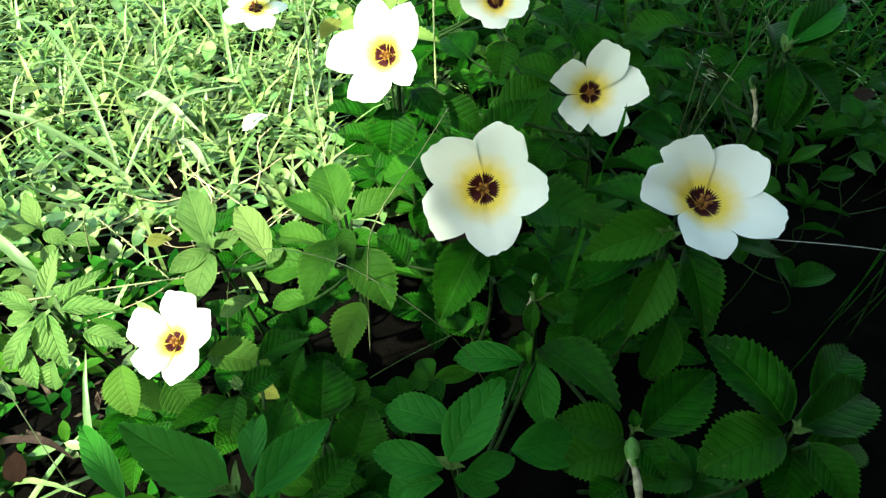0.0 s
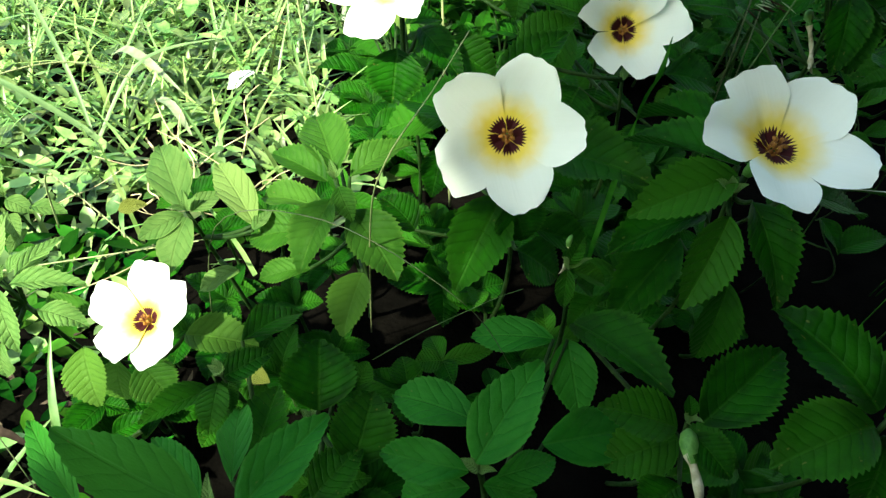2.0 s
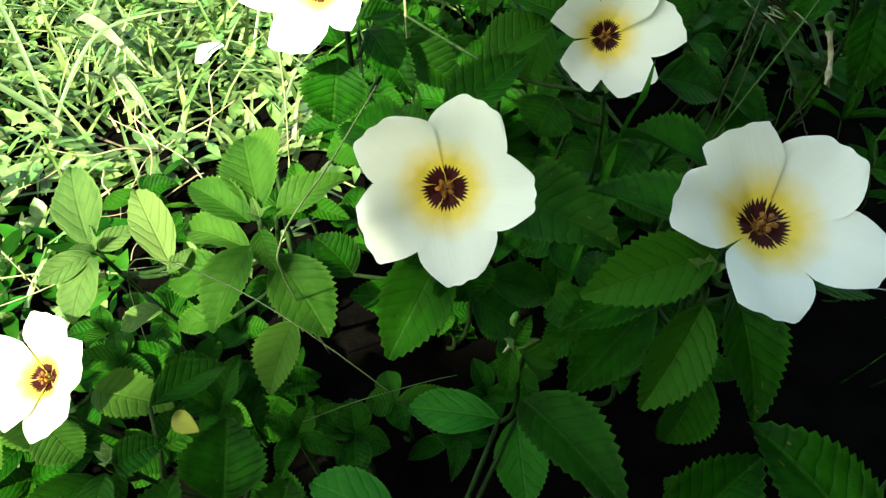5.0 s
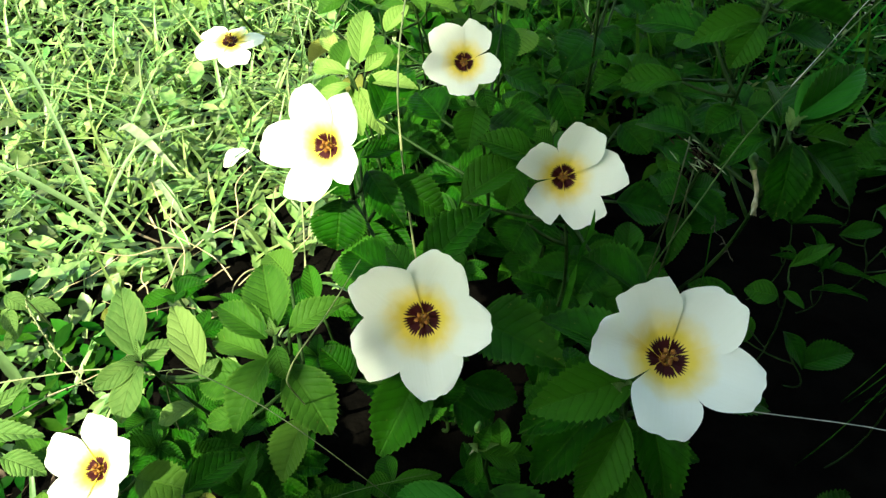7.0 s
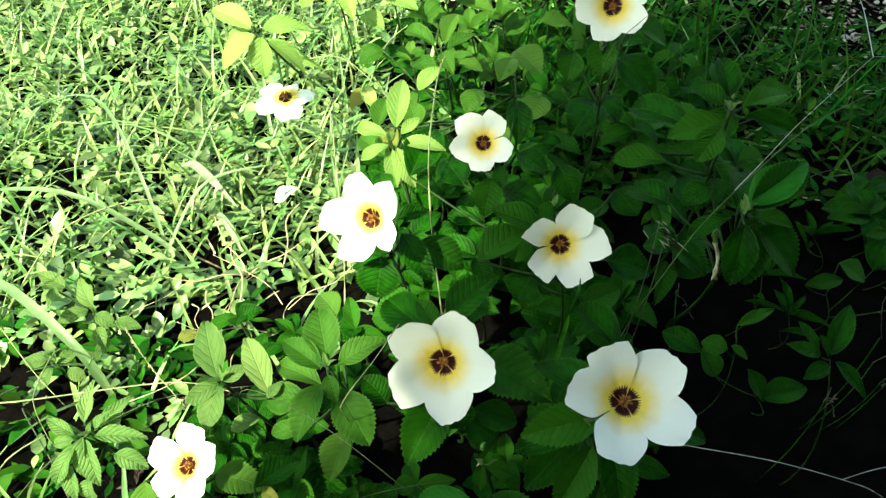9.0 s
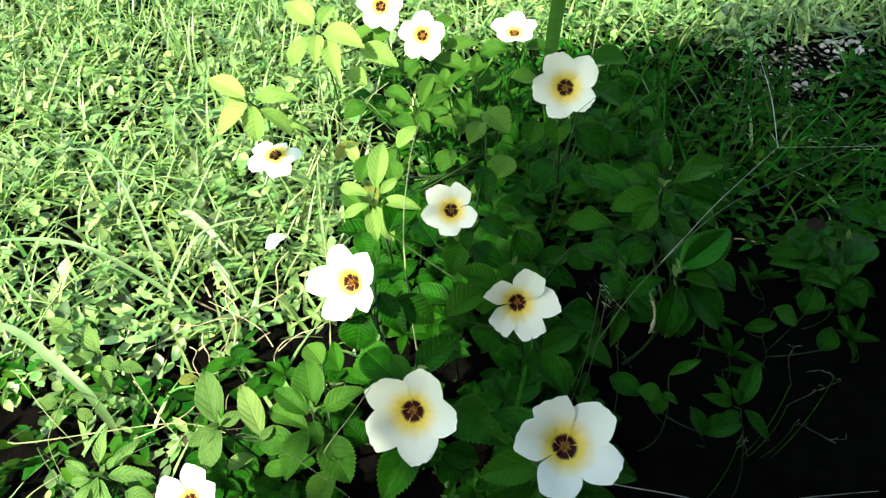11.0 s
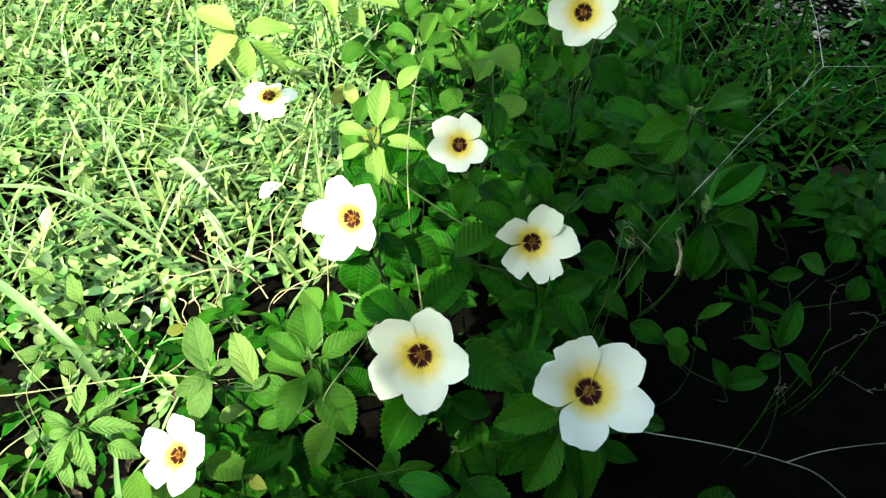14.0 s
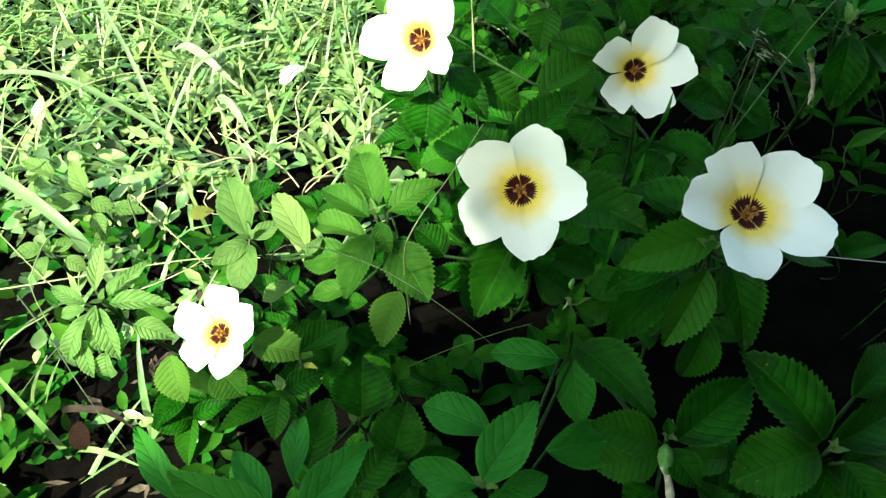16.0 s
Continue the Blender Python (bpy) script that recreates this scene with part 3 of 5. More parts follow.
# ---- unseen leafy stand-ins behind and beside the camera, added to shade the flowers ----
def shade_stand_in(left, right, y, deep, high, count, bulge=0.0, margin=0.01, low=0.31, start=1.0):
    bush = new("unseen_shade_caster")
    foot = Vector(((left + right) / 2, y, -0.02))
    bush.matrix_world = Matrix.Translation(foot)
    tagged(bush, "unseen leafy stand-in added to block sun and sky from the flowers", "bush")
    back = Matrix.Translation(-foot)
    dice = random.Random(21)
    wide = (right - left) / 2
    for k in range(7):
        x = left + (right - left) * (k + 0.5) / 7
        top = Vector((x * 0.9 + 0.01, y + dice.uniform(-0.1, 0.1), high * dice.uniform(0.75, 0.95)))
        stem = tube(bend((foot.x + (x - foot.x) * 0.4, y, -0.03), top, (dice.uniform(-0.05, 0.05), 0.03, 0), 9), [0.022 - 0.002 * i for i in range(9)], 8)
        part("stem", mesh_from("stem", *stem, BARK), bush, back)
    verts, faces = [], []
    while len(verts) < count * 5:
        u, v, z = dice.uniform(-1, 1), dice.uniform(-1, 1), dice.uniform(0.06, 1.0)
        rise = min(1.0, max(0.0, (z * high - start) / 0.65))
        fall = min(1.0, max(0.0, (1.0 - z * high) / 0.25))
        swell = bulge * (rise * rise * (3 - 2 * rise) + low * fall * fall * (3 - 2 * fall))
        rim = (1.0 - max(0.0, z - 0.80) ** 2 * 10.0) * (1.0 + 0.07 * noise.noise(Vector((z * 9, v, u * 2))))
        if abs(u) > rim or u ** 4 + v ** 4 > 1.0 + 0.5 * noise.noise(Vector((u * 3, v * 3, z * 7))):
            continue
        c = Vector((foot.x - swell / 2 + u * (wide + swell / 2), y + v * deep, z * high))
        inner = (c.x - (left - swell)) / margin
        if inner < 1.0 and dice.random() > math.sqrt(max(inner, 0.0)) * 0.95 + 0.02:
            continue
        out = Vector((dice.gauss(0, 1), dice.gauss(0, 1), dice.gauss(0, 0.6))).normalized()
        side = out.cross(Vector((dice.gauss(0, 0.6), dice.gauss(0, 0.6), 1))).normalized()
        size = dice.uniform(0.030, 0.055)
        k = len(verts)
        verts += [c, c + out * size * 0.45 + side * size * 0.28, c + out * size, c + out * size * 0.45 - side * size * 0.28, c + out * size * 0.5 + Vector((0, 0, -0.004))]
        faces += [(k, k + 4, k + 1), (k + 1, k + 4, k + 2), (k + 2, k + 4, k + 3), (k + 3, k + 4, k)]
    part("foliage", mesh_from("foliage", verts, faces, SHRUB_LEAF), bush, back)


# Stands in for the unseen shade caster behind the camera.
shade_stand_in(-0.392, 0.75, -0.38, 0.13, 2.06, 34000, 0.235, 0.21)
# Added at the right only to keep sky light off that side.
shade_stand_in(0.50, 1.10, -0.13, 0.44, 2.5, 46000, 0.50, 0.02, 0.0, 0.80)


# ---- flowering shrubs ----
SHOOTS = {}
BUSH = "low shrub shoot with toothed dark green leaves among its neighbours"
BLOOM = "low shrub shoot with toothed green leaves and one open white flower"
YOUNG = "young shrub shoot with pale yellow-green leaves in the sun"
FRESH = "low shrub shoot with fresh light green toothed leaves, sunlight partly in the colour"
WEED = "broad-leaved weed with smooth pale green leaves beside the shrubs"
PALE_SHOOT = "low shoot with pale green toothed leaves beside a white flower"
SMOOTH = "shoot with smooth-edged glossy mid-green leaves in shade"
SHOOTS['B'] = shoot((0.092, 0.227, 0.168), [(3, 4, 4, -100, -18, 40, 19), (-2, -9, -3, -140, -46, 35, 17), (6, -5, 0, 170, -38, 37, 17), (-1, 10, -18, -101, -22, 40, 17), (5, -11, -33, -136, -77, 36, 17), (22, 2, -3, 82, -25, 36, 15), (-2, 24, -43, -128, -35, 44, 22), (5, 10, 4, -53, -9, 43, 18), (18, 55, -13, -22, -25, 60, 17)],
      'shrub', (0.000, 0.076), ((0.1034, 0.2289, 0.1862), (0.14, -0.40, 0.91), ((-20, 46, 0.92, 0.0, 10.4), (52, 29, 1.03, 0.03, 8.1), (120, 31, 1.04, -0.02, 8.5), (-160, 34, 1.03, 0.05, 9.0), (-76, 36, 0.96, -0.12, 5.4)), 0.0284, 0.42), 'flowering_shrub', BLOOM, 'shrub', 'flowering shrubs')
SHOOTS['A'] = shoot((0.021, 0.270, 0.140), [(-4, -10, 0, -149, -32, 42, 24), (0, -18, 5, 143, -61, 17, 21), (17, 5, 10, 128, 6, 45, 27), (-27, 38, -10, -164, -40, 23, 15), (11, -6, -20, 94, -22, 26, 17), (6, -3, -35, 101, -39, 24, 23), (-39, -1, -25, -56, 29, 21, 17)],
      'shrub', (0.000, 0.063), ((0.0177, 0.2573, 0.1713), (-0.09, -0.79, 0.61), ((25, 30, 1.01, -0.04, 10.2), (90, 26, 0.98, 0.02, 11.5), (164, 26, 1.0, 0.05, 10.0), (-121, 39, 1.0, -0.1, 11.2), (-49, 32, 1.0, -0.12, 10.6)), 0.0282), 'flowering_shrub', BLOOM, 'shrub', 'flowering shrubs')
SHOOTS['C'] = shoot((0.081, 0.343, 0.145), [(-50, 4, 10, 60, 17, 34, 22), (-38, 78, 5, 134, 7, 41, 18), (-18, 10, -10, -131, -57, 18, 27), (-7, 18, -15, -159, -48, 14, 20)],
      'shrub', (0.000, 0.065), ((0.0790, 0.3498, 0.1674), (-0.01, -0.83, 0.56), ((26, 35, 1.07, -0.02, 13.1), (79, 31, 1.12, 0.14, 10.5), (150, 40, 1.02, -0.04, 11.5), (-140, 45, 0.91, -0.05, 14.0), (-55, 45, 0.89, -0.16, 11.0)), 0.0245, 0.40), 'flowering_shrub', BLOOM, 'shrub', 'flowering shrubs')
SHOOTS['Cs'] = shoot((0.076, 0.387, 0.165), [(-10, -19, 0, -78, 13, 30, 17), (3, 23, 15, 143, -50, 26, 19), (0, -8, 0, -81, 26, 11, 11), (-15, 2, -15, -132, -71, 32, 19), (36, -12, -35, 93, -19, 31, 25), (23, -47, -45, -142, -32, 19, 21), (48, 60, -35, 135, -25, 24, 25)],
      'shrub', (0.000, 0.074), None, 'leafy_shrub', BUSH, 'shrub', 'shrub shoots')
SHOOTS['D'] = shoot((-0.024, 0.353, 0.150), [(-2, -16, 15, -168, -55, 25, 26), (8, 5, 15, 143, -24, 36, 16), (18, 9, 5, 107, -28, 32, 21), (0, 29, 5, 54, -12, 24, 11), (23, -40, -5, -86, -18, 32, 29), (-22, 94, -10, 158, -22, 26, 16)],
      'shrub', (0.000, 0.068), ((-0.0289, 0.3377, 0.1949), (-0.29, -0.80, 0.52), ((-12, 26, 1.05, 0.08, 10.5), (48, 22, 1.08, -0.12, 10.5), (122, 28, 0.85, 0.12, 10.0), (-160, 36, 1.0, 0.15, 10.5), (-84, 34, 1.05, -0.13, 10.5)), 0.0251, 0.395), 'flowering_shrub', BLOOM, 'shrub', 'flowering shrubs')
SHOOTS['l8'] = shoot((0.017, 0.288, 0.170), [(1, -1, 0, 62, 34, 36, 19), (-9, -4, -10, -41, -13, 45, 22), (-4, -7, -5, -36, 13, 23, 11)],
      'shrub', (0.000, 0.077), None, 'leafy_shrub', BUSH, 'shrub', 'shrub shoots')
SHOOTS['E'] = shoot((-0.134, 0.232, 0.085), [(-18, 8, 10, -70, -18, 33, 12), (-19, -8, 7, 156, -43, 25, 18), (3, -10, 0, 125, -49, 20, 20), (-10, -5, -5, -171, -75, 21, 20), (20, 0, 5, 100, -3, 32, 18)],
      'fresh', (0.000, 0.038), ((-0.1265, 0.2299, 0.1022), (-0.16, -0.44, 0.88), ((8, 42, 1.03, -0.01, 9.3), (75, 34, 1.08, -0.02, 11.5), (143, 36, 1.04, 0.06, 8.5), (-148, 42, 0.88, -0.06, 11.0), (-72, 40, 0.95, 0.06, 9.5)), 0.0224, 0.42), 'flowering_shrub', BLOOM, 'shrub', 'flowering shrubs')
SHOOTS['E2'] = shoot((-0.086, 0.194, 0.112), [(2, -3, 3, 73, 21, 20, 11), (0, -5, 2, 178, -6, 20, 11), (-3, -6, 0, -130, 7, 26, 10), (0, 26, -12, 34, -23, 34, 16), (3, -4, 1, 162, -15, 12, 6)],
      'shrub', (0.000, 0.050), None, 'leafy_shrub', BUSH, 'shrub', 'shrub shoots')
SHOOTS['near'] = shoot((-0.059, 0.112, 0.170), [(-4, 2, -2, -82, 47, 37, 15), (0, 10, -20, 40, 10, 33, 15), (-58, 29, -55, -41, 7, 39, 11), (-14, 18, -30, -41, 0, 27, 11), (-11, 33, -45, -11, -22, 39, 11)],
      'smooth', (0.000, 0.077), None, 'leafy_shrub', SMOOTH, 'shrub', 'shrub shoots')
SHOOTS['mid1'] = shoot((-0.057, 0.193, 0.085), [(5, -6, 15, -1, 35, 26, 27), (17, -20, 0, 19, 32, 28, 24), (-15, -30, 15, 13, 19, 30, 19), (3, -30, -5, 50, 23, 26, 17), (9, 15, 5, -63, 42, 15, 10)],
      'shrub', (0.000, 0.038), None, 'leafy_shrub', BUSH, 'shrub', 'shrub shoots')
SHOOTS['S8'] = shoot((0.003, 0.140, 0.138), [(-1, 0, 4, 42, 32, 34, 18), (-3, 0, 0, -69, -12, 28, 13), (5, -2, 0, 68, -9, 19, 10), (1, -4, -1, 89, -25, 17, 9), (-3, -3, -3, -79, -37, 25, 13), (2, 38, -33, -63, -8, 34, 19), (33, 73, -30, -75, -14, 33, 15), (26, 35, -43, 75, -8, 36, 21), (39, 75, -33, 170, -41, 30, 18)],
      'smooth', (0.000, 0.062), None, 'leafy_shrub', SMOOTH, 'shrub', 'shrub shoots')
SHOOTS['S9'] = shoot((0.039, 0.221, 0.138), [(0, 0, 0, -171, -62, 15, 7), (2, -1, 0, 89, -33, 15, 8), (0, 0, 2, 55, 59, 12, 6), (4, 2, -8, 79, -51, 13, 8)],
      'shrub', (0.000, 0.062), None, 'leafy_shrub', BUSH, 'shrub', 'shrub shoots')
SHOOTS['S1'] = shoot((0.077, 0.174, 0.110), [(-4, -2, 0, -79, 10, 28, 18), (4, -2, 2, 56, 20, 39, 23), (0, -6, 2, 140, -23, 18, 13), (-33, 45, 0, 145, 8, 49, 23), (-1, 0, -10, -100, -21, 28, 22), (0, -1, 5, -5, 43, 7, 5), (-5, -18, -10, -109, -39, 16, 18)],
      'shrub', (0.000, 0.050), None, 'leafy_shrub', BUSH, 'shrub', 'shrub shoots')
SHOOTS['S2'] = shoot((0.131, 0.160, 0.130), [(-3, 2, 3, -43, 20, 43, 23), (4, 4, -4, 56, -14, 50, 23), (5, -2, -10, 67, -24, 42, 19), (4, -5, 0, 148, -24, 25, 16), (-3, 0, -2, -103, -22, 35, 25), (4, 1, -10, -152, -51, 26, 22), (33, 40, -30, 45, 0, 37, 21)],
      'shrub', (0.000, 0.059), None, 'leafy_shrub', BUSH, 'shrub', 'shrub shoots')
SHOOTS['S5'] = shoot((-0.051, 0.277, 0.137), [(-3, -2, 0, -58, 6, 30, 15), (0, 2, 1, -19, 11, 36, 21), (6, 1, 0, 66, 15, 31, 15), (-1, -12, -2, -157, -29, 33, 18), (2, -7, 1, 152, -31, 16, 10), (6, -9, -10, 139, -32, 36, 23), (-6, -1, -17, -64, -8, 35, 15), (-13, -8, -22, -87, -14, 28, 19), (-12, -21, -32, -95, -12, 23, 11), (10, -19, -37, -161, -32, 29, 19), (-7, 52, -17, -42, 0, 22, 17)],
      'fresh', (0.000, 0.062), None, 'leafy_shrub', FRESH, 'shrub', 'shrub shoots')
SHOOTS['S6'] = shoot((-0.116, 0.274, 0.122), [(-2, 1, 1, -26, 10, 41, 19), (2, -1, 1, 51, 7, 16, 10), (-1, -2, 0, -130, -6, 21, 11), (1, -4, 0, -172, -23, 26, 17), (29, -4, -4, -33, 10, 41, 16), (17, -4, -32, -98, -27, 22, 12), (29, -8, -4, 33, 9, 13, 7)],
      'weed', (0.000, 0.055), None, 'weed', WEED, 'weed', '')
SHOOTS['S10'] = shoot((-0.184, 0.239, 0.115), [(-5, 6, 1, 8, 34, 25, 8), (-8, -1, 0, -70, 15, 19, 8), (4, -1, 0, 87, -6, 30, 10), (0, -4, 0, 150, -40, 27, 11), (-6, -6, -2, -149, -40, 25, 10), (14, -6, -10, 104, -13, 22, 11), (2, 6, -3, 34, 7, 25, 8), (3, -19, -15, -156, -71, 16, 12), (-12, -12, -15, 152, -30, 20, 9), (-7, -4, 0, -93, -22, 15, 7), (-2, -3, 1, 178, -55, 24, 9), (3, 2, 2, 60, 35, 16, 6)],
      'pale', (0.000, 0.052), None, 'leafy_shrub', PALE_SHOOT, 'shrub', 'shrub shoots')
SHOOTS['F'] = shoot((0.038, 0.409, 0.165), [(14, 5, 20, 123, -17, 25, 18), (3, -1, 15, 168, -30, 16, 10), (-1, -2, 5, -168, -36, 26, 19), (14, 90, 5, 176, -38, 33, 19), (-21, 16, -15, -36, 11, 26, 27), (-66, 61, -45, 17, 11, 52, 30)],
      'shrub', (0.000, 0.074), ((0.0308, 0.4167, 0.1910), (0.02, -0.78, 0.62), ((-39, 30, 1.02, -0.09, 8.0), (28, 40, 0.96, -0.08, 8.0), (112, 35, 0.90, -0.02, 8.0), (-176, 39, 0.88, 0.02, 8.0), (-110, 26, 0.97, 0.11, 8.0)), 0.0212), 'flowering_shrub', BLOOM, 'shrub', 'flowering shrubs')
SHOOTS['G'] = shoot((0.111, 0.509, 0.205), [(0, 9, 5, -180, -50, 26, 21), (18, 44, -30, 122, -37, 42, 28), (39, 142, -25, 61, -7, 40, 25), (-16, 46, -25, -158, -59, 23, 20), (45, 146, -55, 89, -34, 36, 29), (6, 52, -75, -150, -13, 44, 33), (14, 61, -75, 159, -20, 29, 19)],
      'shrub', (0.000, 0.092), ((0.113, 0.502, 0.242), (-0.08, -0.85, 0.50), ((-19, 32, 1.02, -0.08, 7.5), (50, 30, 1.05, -0.06, 7.5), (125, 36, 0.90, -0.05, 7.5), (-167, 33, 0.90, 0.10, 7.5), (-93, 37, 0.95, -0.01, 7.5)), 0.0262), 'flowering_shrub', BLOOM, 'shrub', 'flowering shrubs')
SHOOTS['S13'] = shoot((0.173, 0.402, 0.227), [(2, 13, 1, -11, 26, 27, 15), (-2, 6, 0, -56, 8, 21, 14), (7, 3, 0, 62, -3, 35, 13), (7, -5, -1, 94, -18, 35, 14), (-3, -3, -5, -91, -22, 32, 17), (-5, -9, -5, -129, -46, 24, 16), (-9, 36, -37, -43, -11, 51, 21), (-24, 27, -57, -81, -9, 34, 17)],
      'shrub', (0.000, 0.102), None, 'leafy_shrub', BUSH, 'shrub', 'shrub shoots')
SHOOTS['S14'] = shoot((0.182, 0.361, 0.185), [(5, 4, 1, 53, 17, 44, 21), (6, -2, -1, 94, -15, 23, 11), (0, -7, -2, -164, -62, 37, 19), (5, -5, -5, -176, -60, 35, 18), (7, -7, -5, 117, -43, 36, 27), (-1, 8, -3, 12, -3, 38, 20), (-6, 2, -5, -100, -33, 27, 12), (-28, 47, -35, -44, -16, 37, 22), (-12, 78, -35, 175, -20, 29, 26), (-4, 55, -25, -116, -29, 21, 18)],
      'shrub', (0.000, 0.083), None, 'leafy_shrub', BUSH, 'shrub', 'shrub shoots')
# Repeats one leaf of S14, slightly wider, in the lighter smooth-leaf colour.
SHOOTS['S14b'] = shoot((0.185, 0.365, 0.184), [(1, -1, 4, 53, 17, 44, 23)],
      'smooth', (0.000, 0.083), None, 'leafy_shrub', SMOOTH, 'shrub', 'shrub shoots')
SHOOTS['S17'] = shoot((-0.020, 0.650, 0.130), [(3, 4, 0, 12, 13, 44, 15), (-6, 4, 0, -49, 0, 42, 18), (7, -3, 0, 47, 0, 37, 17), (2, -6, -2, 154, -16, 29, 14), (-30, 27, -30, 146, 0, 45, 22), (16, 6, -20, 85, -23, 25, 19), (-72, 87, -50, -120, -19, 30, 24), (-29, -30, -30, 156, -31, 20, 16)],
      'fresh', (0.000, 0.059), None, 'leafy_shrub', FRESH, 'shrub', 'shrub shoots')
SHOOTS['J'] = shoot((-0.158, 0.557, 0.194), [(-3, 4, 1, -59, 6, 46, 19), (5, 4, 1, 85, -7, 40, 18), (0, -2, -1, -121, -37, 38, 20), (6, -4, -2, -171, -76, 33, 20), (12, -7, -4, 82, -52, 38, 16), (10, 36, -44, 93, -18, 32, 9), (-8, 8, -4, -93, -29, 21, 16)],
      'young', (-0.060, 0.287), ((-0.155, 0.584, 0.121), (0.02, -0.10, 0.99), DROOPING, 0.0270), 'flowering_shrub', BLOOM, 'shrub', 'flowering shrubs')
SHOOTS['S19'] = shoot((-0.158, 0.810, 0.135), [(-5, 13, 1, -49, 17, 48, 28), (4, 15, 1, 12, 6, 41, 19), (12, 2, 0, 125, -4, 64, 27), (3, -9, -1, 173, -17, 47, 19), (-4, -14, -2, -144, -34, 41, 24), (16, -16, -5, 158, -19, 61, 22), (51, 7, -25, 121, -10, 58, 27), (37, -12, -45, 138, -7, 39, 22)],
      'young', (0.000, 0.061), None, 'leafy_shrub', YOUNG, 'shrub', 'shrub shoots')
SHOOTS['H'] = shoot((-0.026, 0.778, 0.115), [(9, 43, 15, 39, 0, 36, 19), (-8, 9, -5, -127, -29, 21, 19), (11, 9, -5, 100, -14, 42, 24), (24, 17, 5, 82, 0, 40, 21)],
      'fresh', (0.000, 0.052), ((-0.026, 0.778, 0.145), (0.08, -0.92, 0.38), EVEN, 0.0270), 'flowering_shrub', BLOOM, 'shrub', 'flowering shrubs')
SHOOTS['I'] = shoot((-0.083, 0.855, 0.120), [(-12, -14, 0, -95, -24, 25, 22), (9, -15, 0, -135, -23, 25, 22)],
      'fresh', (0.000, 0.054), ((-0.082, 0.843, 0.150), (0.14, -0.90, 0.41), EVEN, 0.0280), 'flowering_shrub', BLOOM, 'shrub', 'flowering shrubs')
SHOOTS['K'] = shoot((0.082, 0.837, 0.100), [(-10, -7, 0, -81, -16, 37, 28), (10, 0, 0, 112, 0, 40, 22), (-23, -43, -10, -145, -16, 35, 27), (-7, -56, -10, 85, -15, 38, 27)],
      'fresh', (0.000, 0.045), ((0.079, 0.837, 0.120), (0.0, -0.25, 0.97), EVEN, 0.0280), 'flowering_shrub', BLOOM, 'shrub', 'flowering shrubs')
SHOOTS['R1'] = shoot((0.189, 0.457, 0.200), [(1, -3, 0, -39, 0, 26, 13), (-1, 7, 0, -16, 23, 25, 15), (10, -3, 0, 71, 0, 33, 18), (6, 2, -10, -108, -56, 24, 21), (21, 7, -20, 99, -18, 33, 20), (-8, 22, -30, -66, -21, 28, 23), (-45, -5, -40, -90, -36, 17, 20)],
      'shrub', (0.000, 0.090), None, 'leafy_shrub', BUSH, 'shrub', 'shrub shoots')
SHOOTS['R2'] = shoot((0.362, 0.496, 0.100), [(2, -11, -20, 39, 2, 44, 30), (25, 69, -20, 129, -10, 34, 26), (-10, 29, -20, -117, 0, 25, 12)],
      'shrub', (0.000, 0.045), None, 'leafy_shrub', BUSH, 'shrub', 'shrub shoots', thick=0.4)
SHOOTS['L1'] = shoot((0.047, 0.575, 0.145), [(-10, -9, 0, 18, 9, 31, 19), (-27, 3, -15, -156, -23, 26, 21), (3, 71, -15, 138, -16, 36, 29), (26, -6, -15, -155, -23, 26, 25), (-104, -53, -45, -46, 0, 36, 19), (-98, -61, -45, 109, 0, 23, 23), (-116, -11, -45, 8, 17, 34, 18), (-83, -11, -45, -18, 22, 26, 22)],
      'fresh', (0.000, 0.065), None, 'leafy_shrub', FRESH, 'shrub', 'shrub shoots')
SHOOTS['Y1'] = shoot((-0.045, 0.495, 0.135), [(3, 11, 5, 1, 18, 48, 18), (-4, 7, 0, -61, -9, 32, 12), (-1, -6, 0, -107, -24, 25, 10), (9, -2, 0, 96, -8, 35, 13), (4, -2, -5, 129, -59, 35, 14), (-1, -2, -5, 159, -67, 33, 13), (7, 9, 0, 40, 13, 21, 10), (8, 113, -25, 35, 19, 31, 16), (-35, 114, -45, -31, 21, 27, 14)],
      'young', (0.000, 0.061), None, 'leafy_shrub', YOUNG, 'shrub', 'shrub shoots')
SHOOTS['W1'] = shoot((-0.282, 0.396, 0.035), [(-4, 3, 0, -34, 34, 27, 14), (-6, 0, 0, -127, 0, 24, 13), (2, -4, 0, 113, -14, 21, 12), (6, -13, -5, 145, -14, 21, 12), (21, -11, 0, 94, -13, 22, 12), (-51, 26, -5, 144, 0, 37, 13), (-41, 28, -5, -69, 10, 30, 13), (13, -16, -15, 179, 0, 23, 11)],
      'weed', (0.000, 0.016), None, 'weed', WEED, 'weed', '')
SHOOTS['W2'] = shoot((-0.294, 0.347, 0.030), [(2, 0, 0, 47, 0, 17, 11), (0, -5, 0, -154, -33, 18, 12), (13, -5, 0, 104, -43, 15, 11), (-8, 2, 0, -103, 0, 17, 12)],
      'weed', (0.000, 0.013), None, 'weed', WEED, 'weed', '')
SLIM = "slim shoot with narrow smooth leaves in deep shade"
SHOOTS['N1'] = shoot((0.203, 0.262, 0.180), [(0, 2, 1, 29, 23, 28, 11), (-5, 1, 2, -89, 22, 19, 7), (-6, 3, 3, -30, 22, 16, 6), (-1, 1, 1, -38, 49, 12, 4), (2, -1, 0, 142, -23, 20, 8), (-1, -2, -1, -121, -9, 15, 8)],
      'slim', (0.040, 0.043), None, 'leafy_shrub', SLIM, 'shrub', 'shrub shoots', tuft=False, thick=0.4)
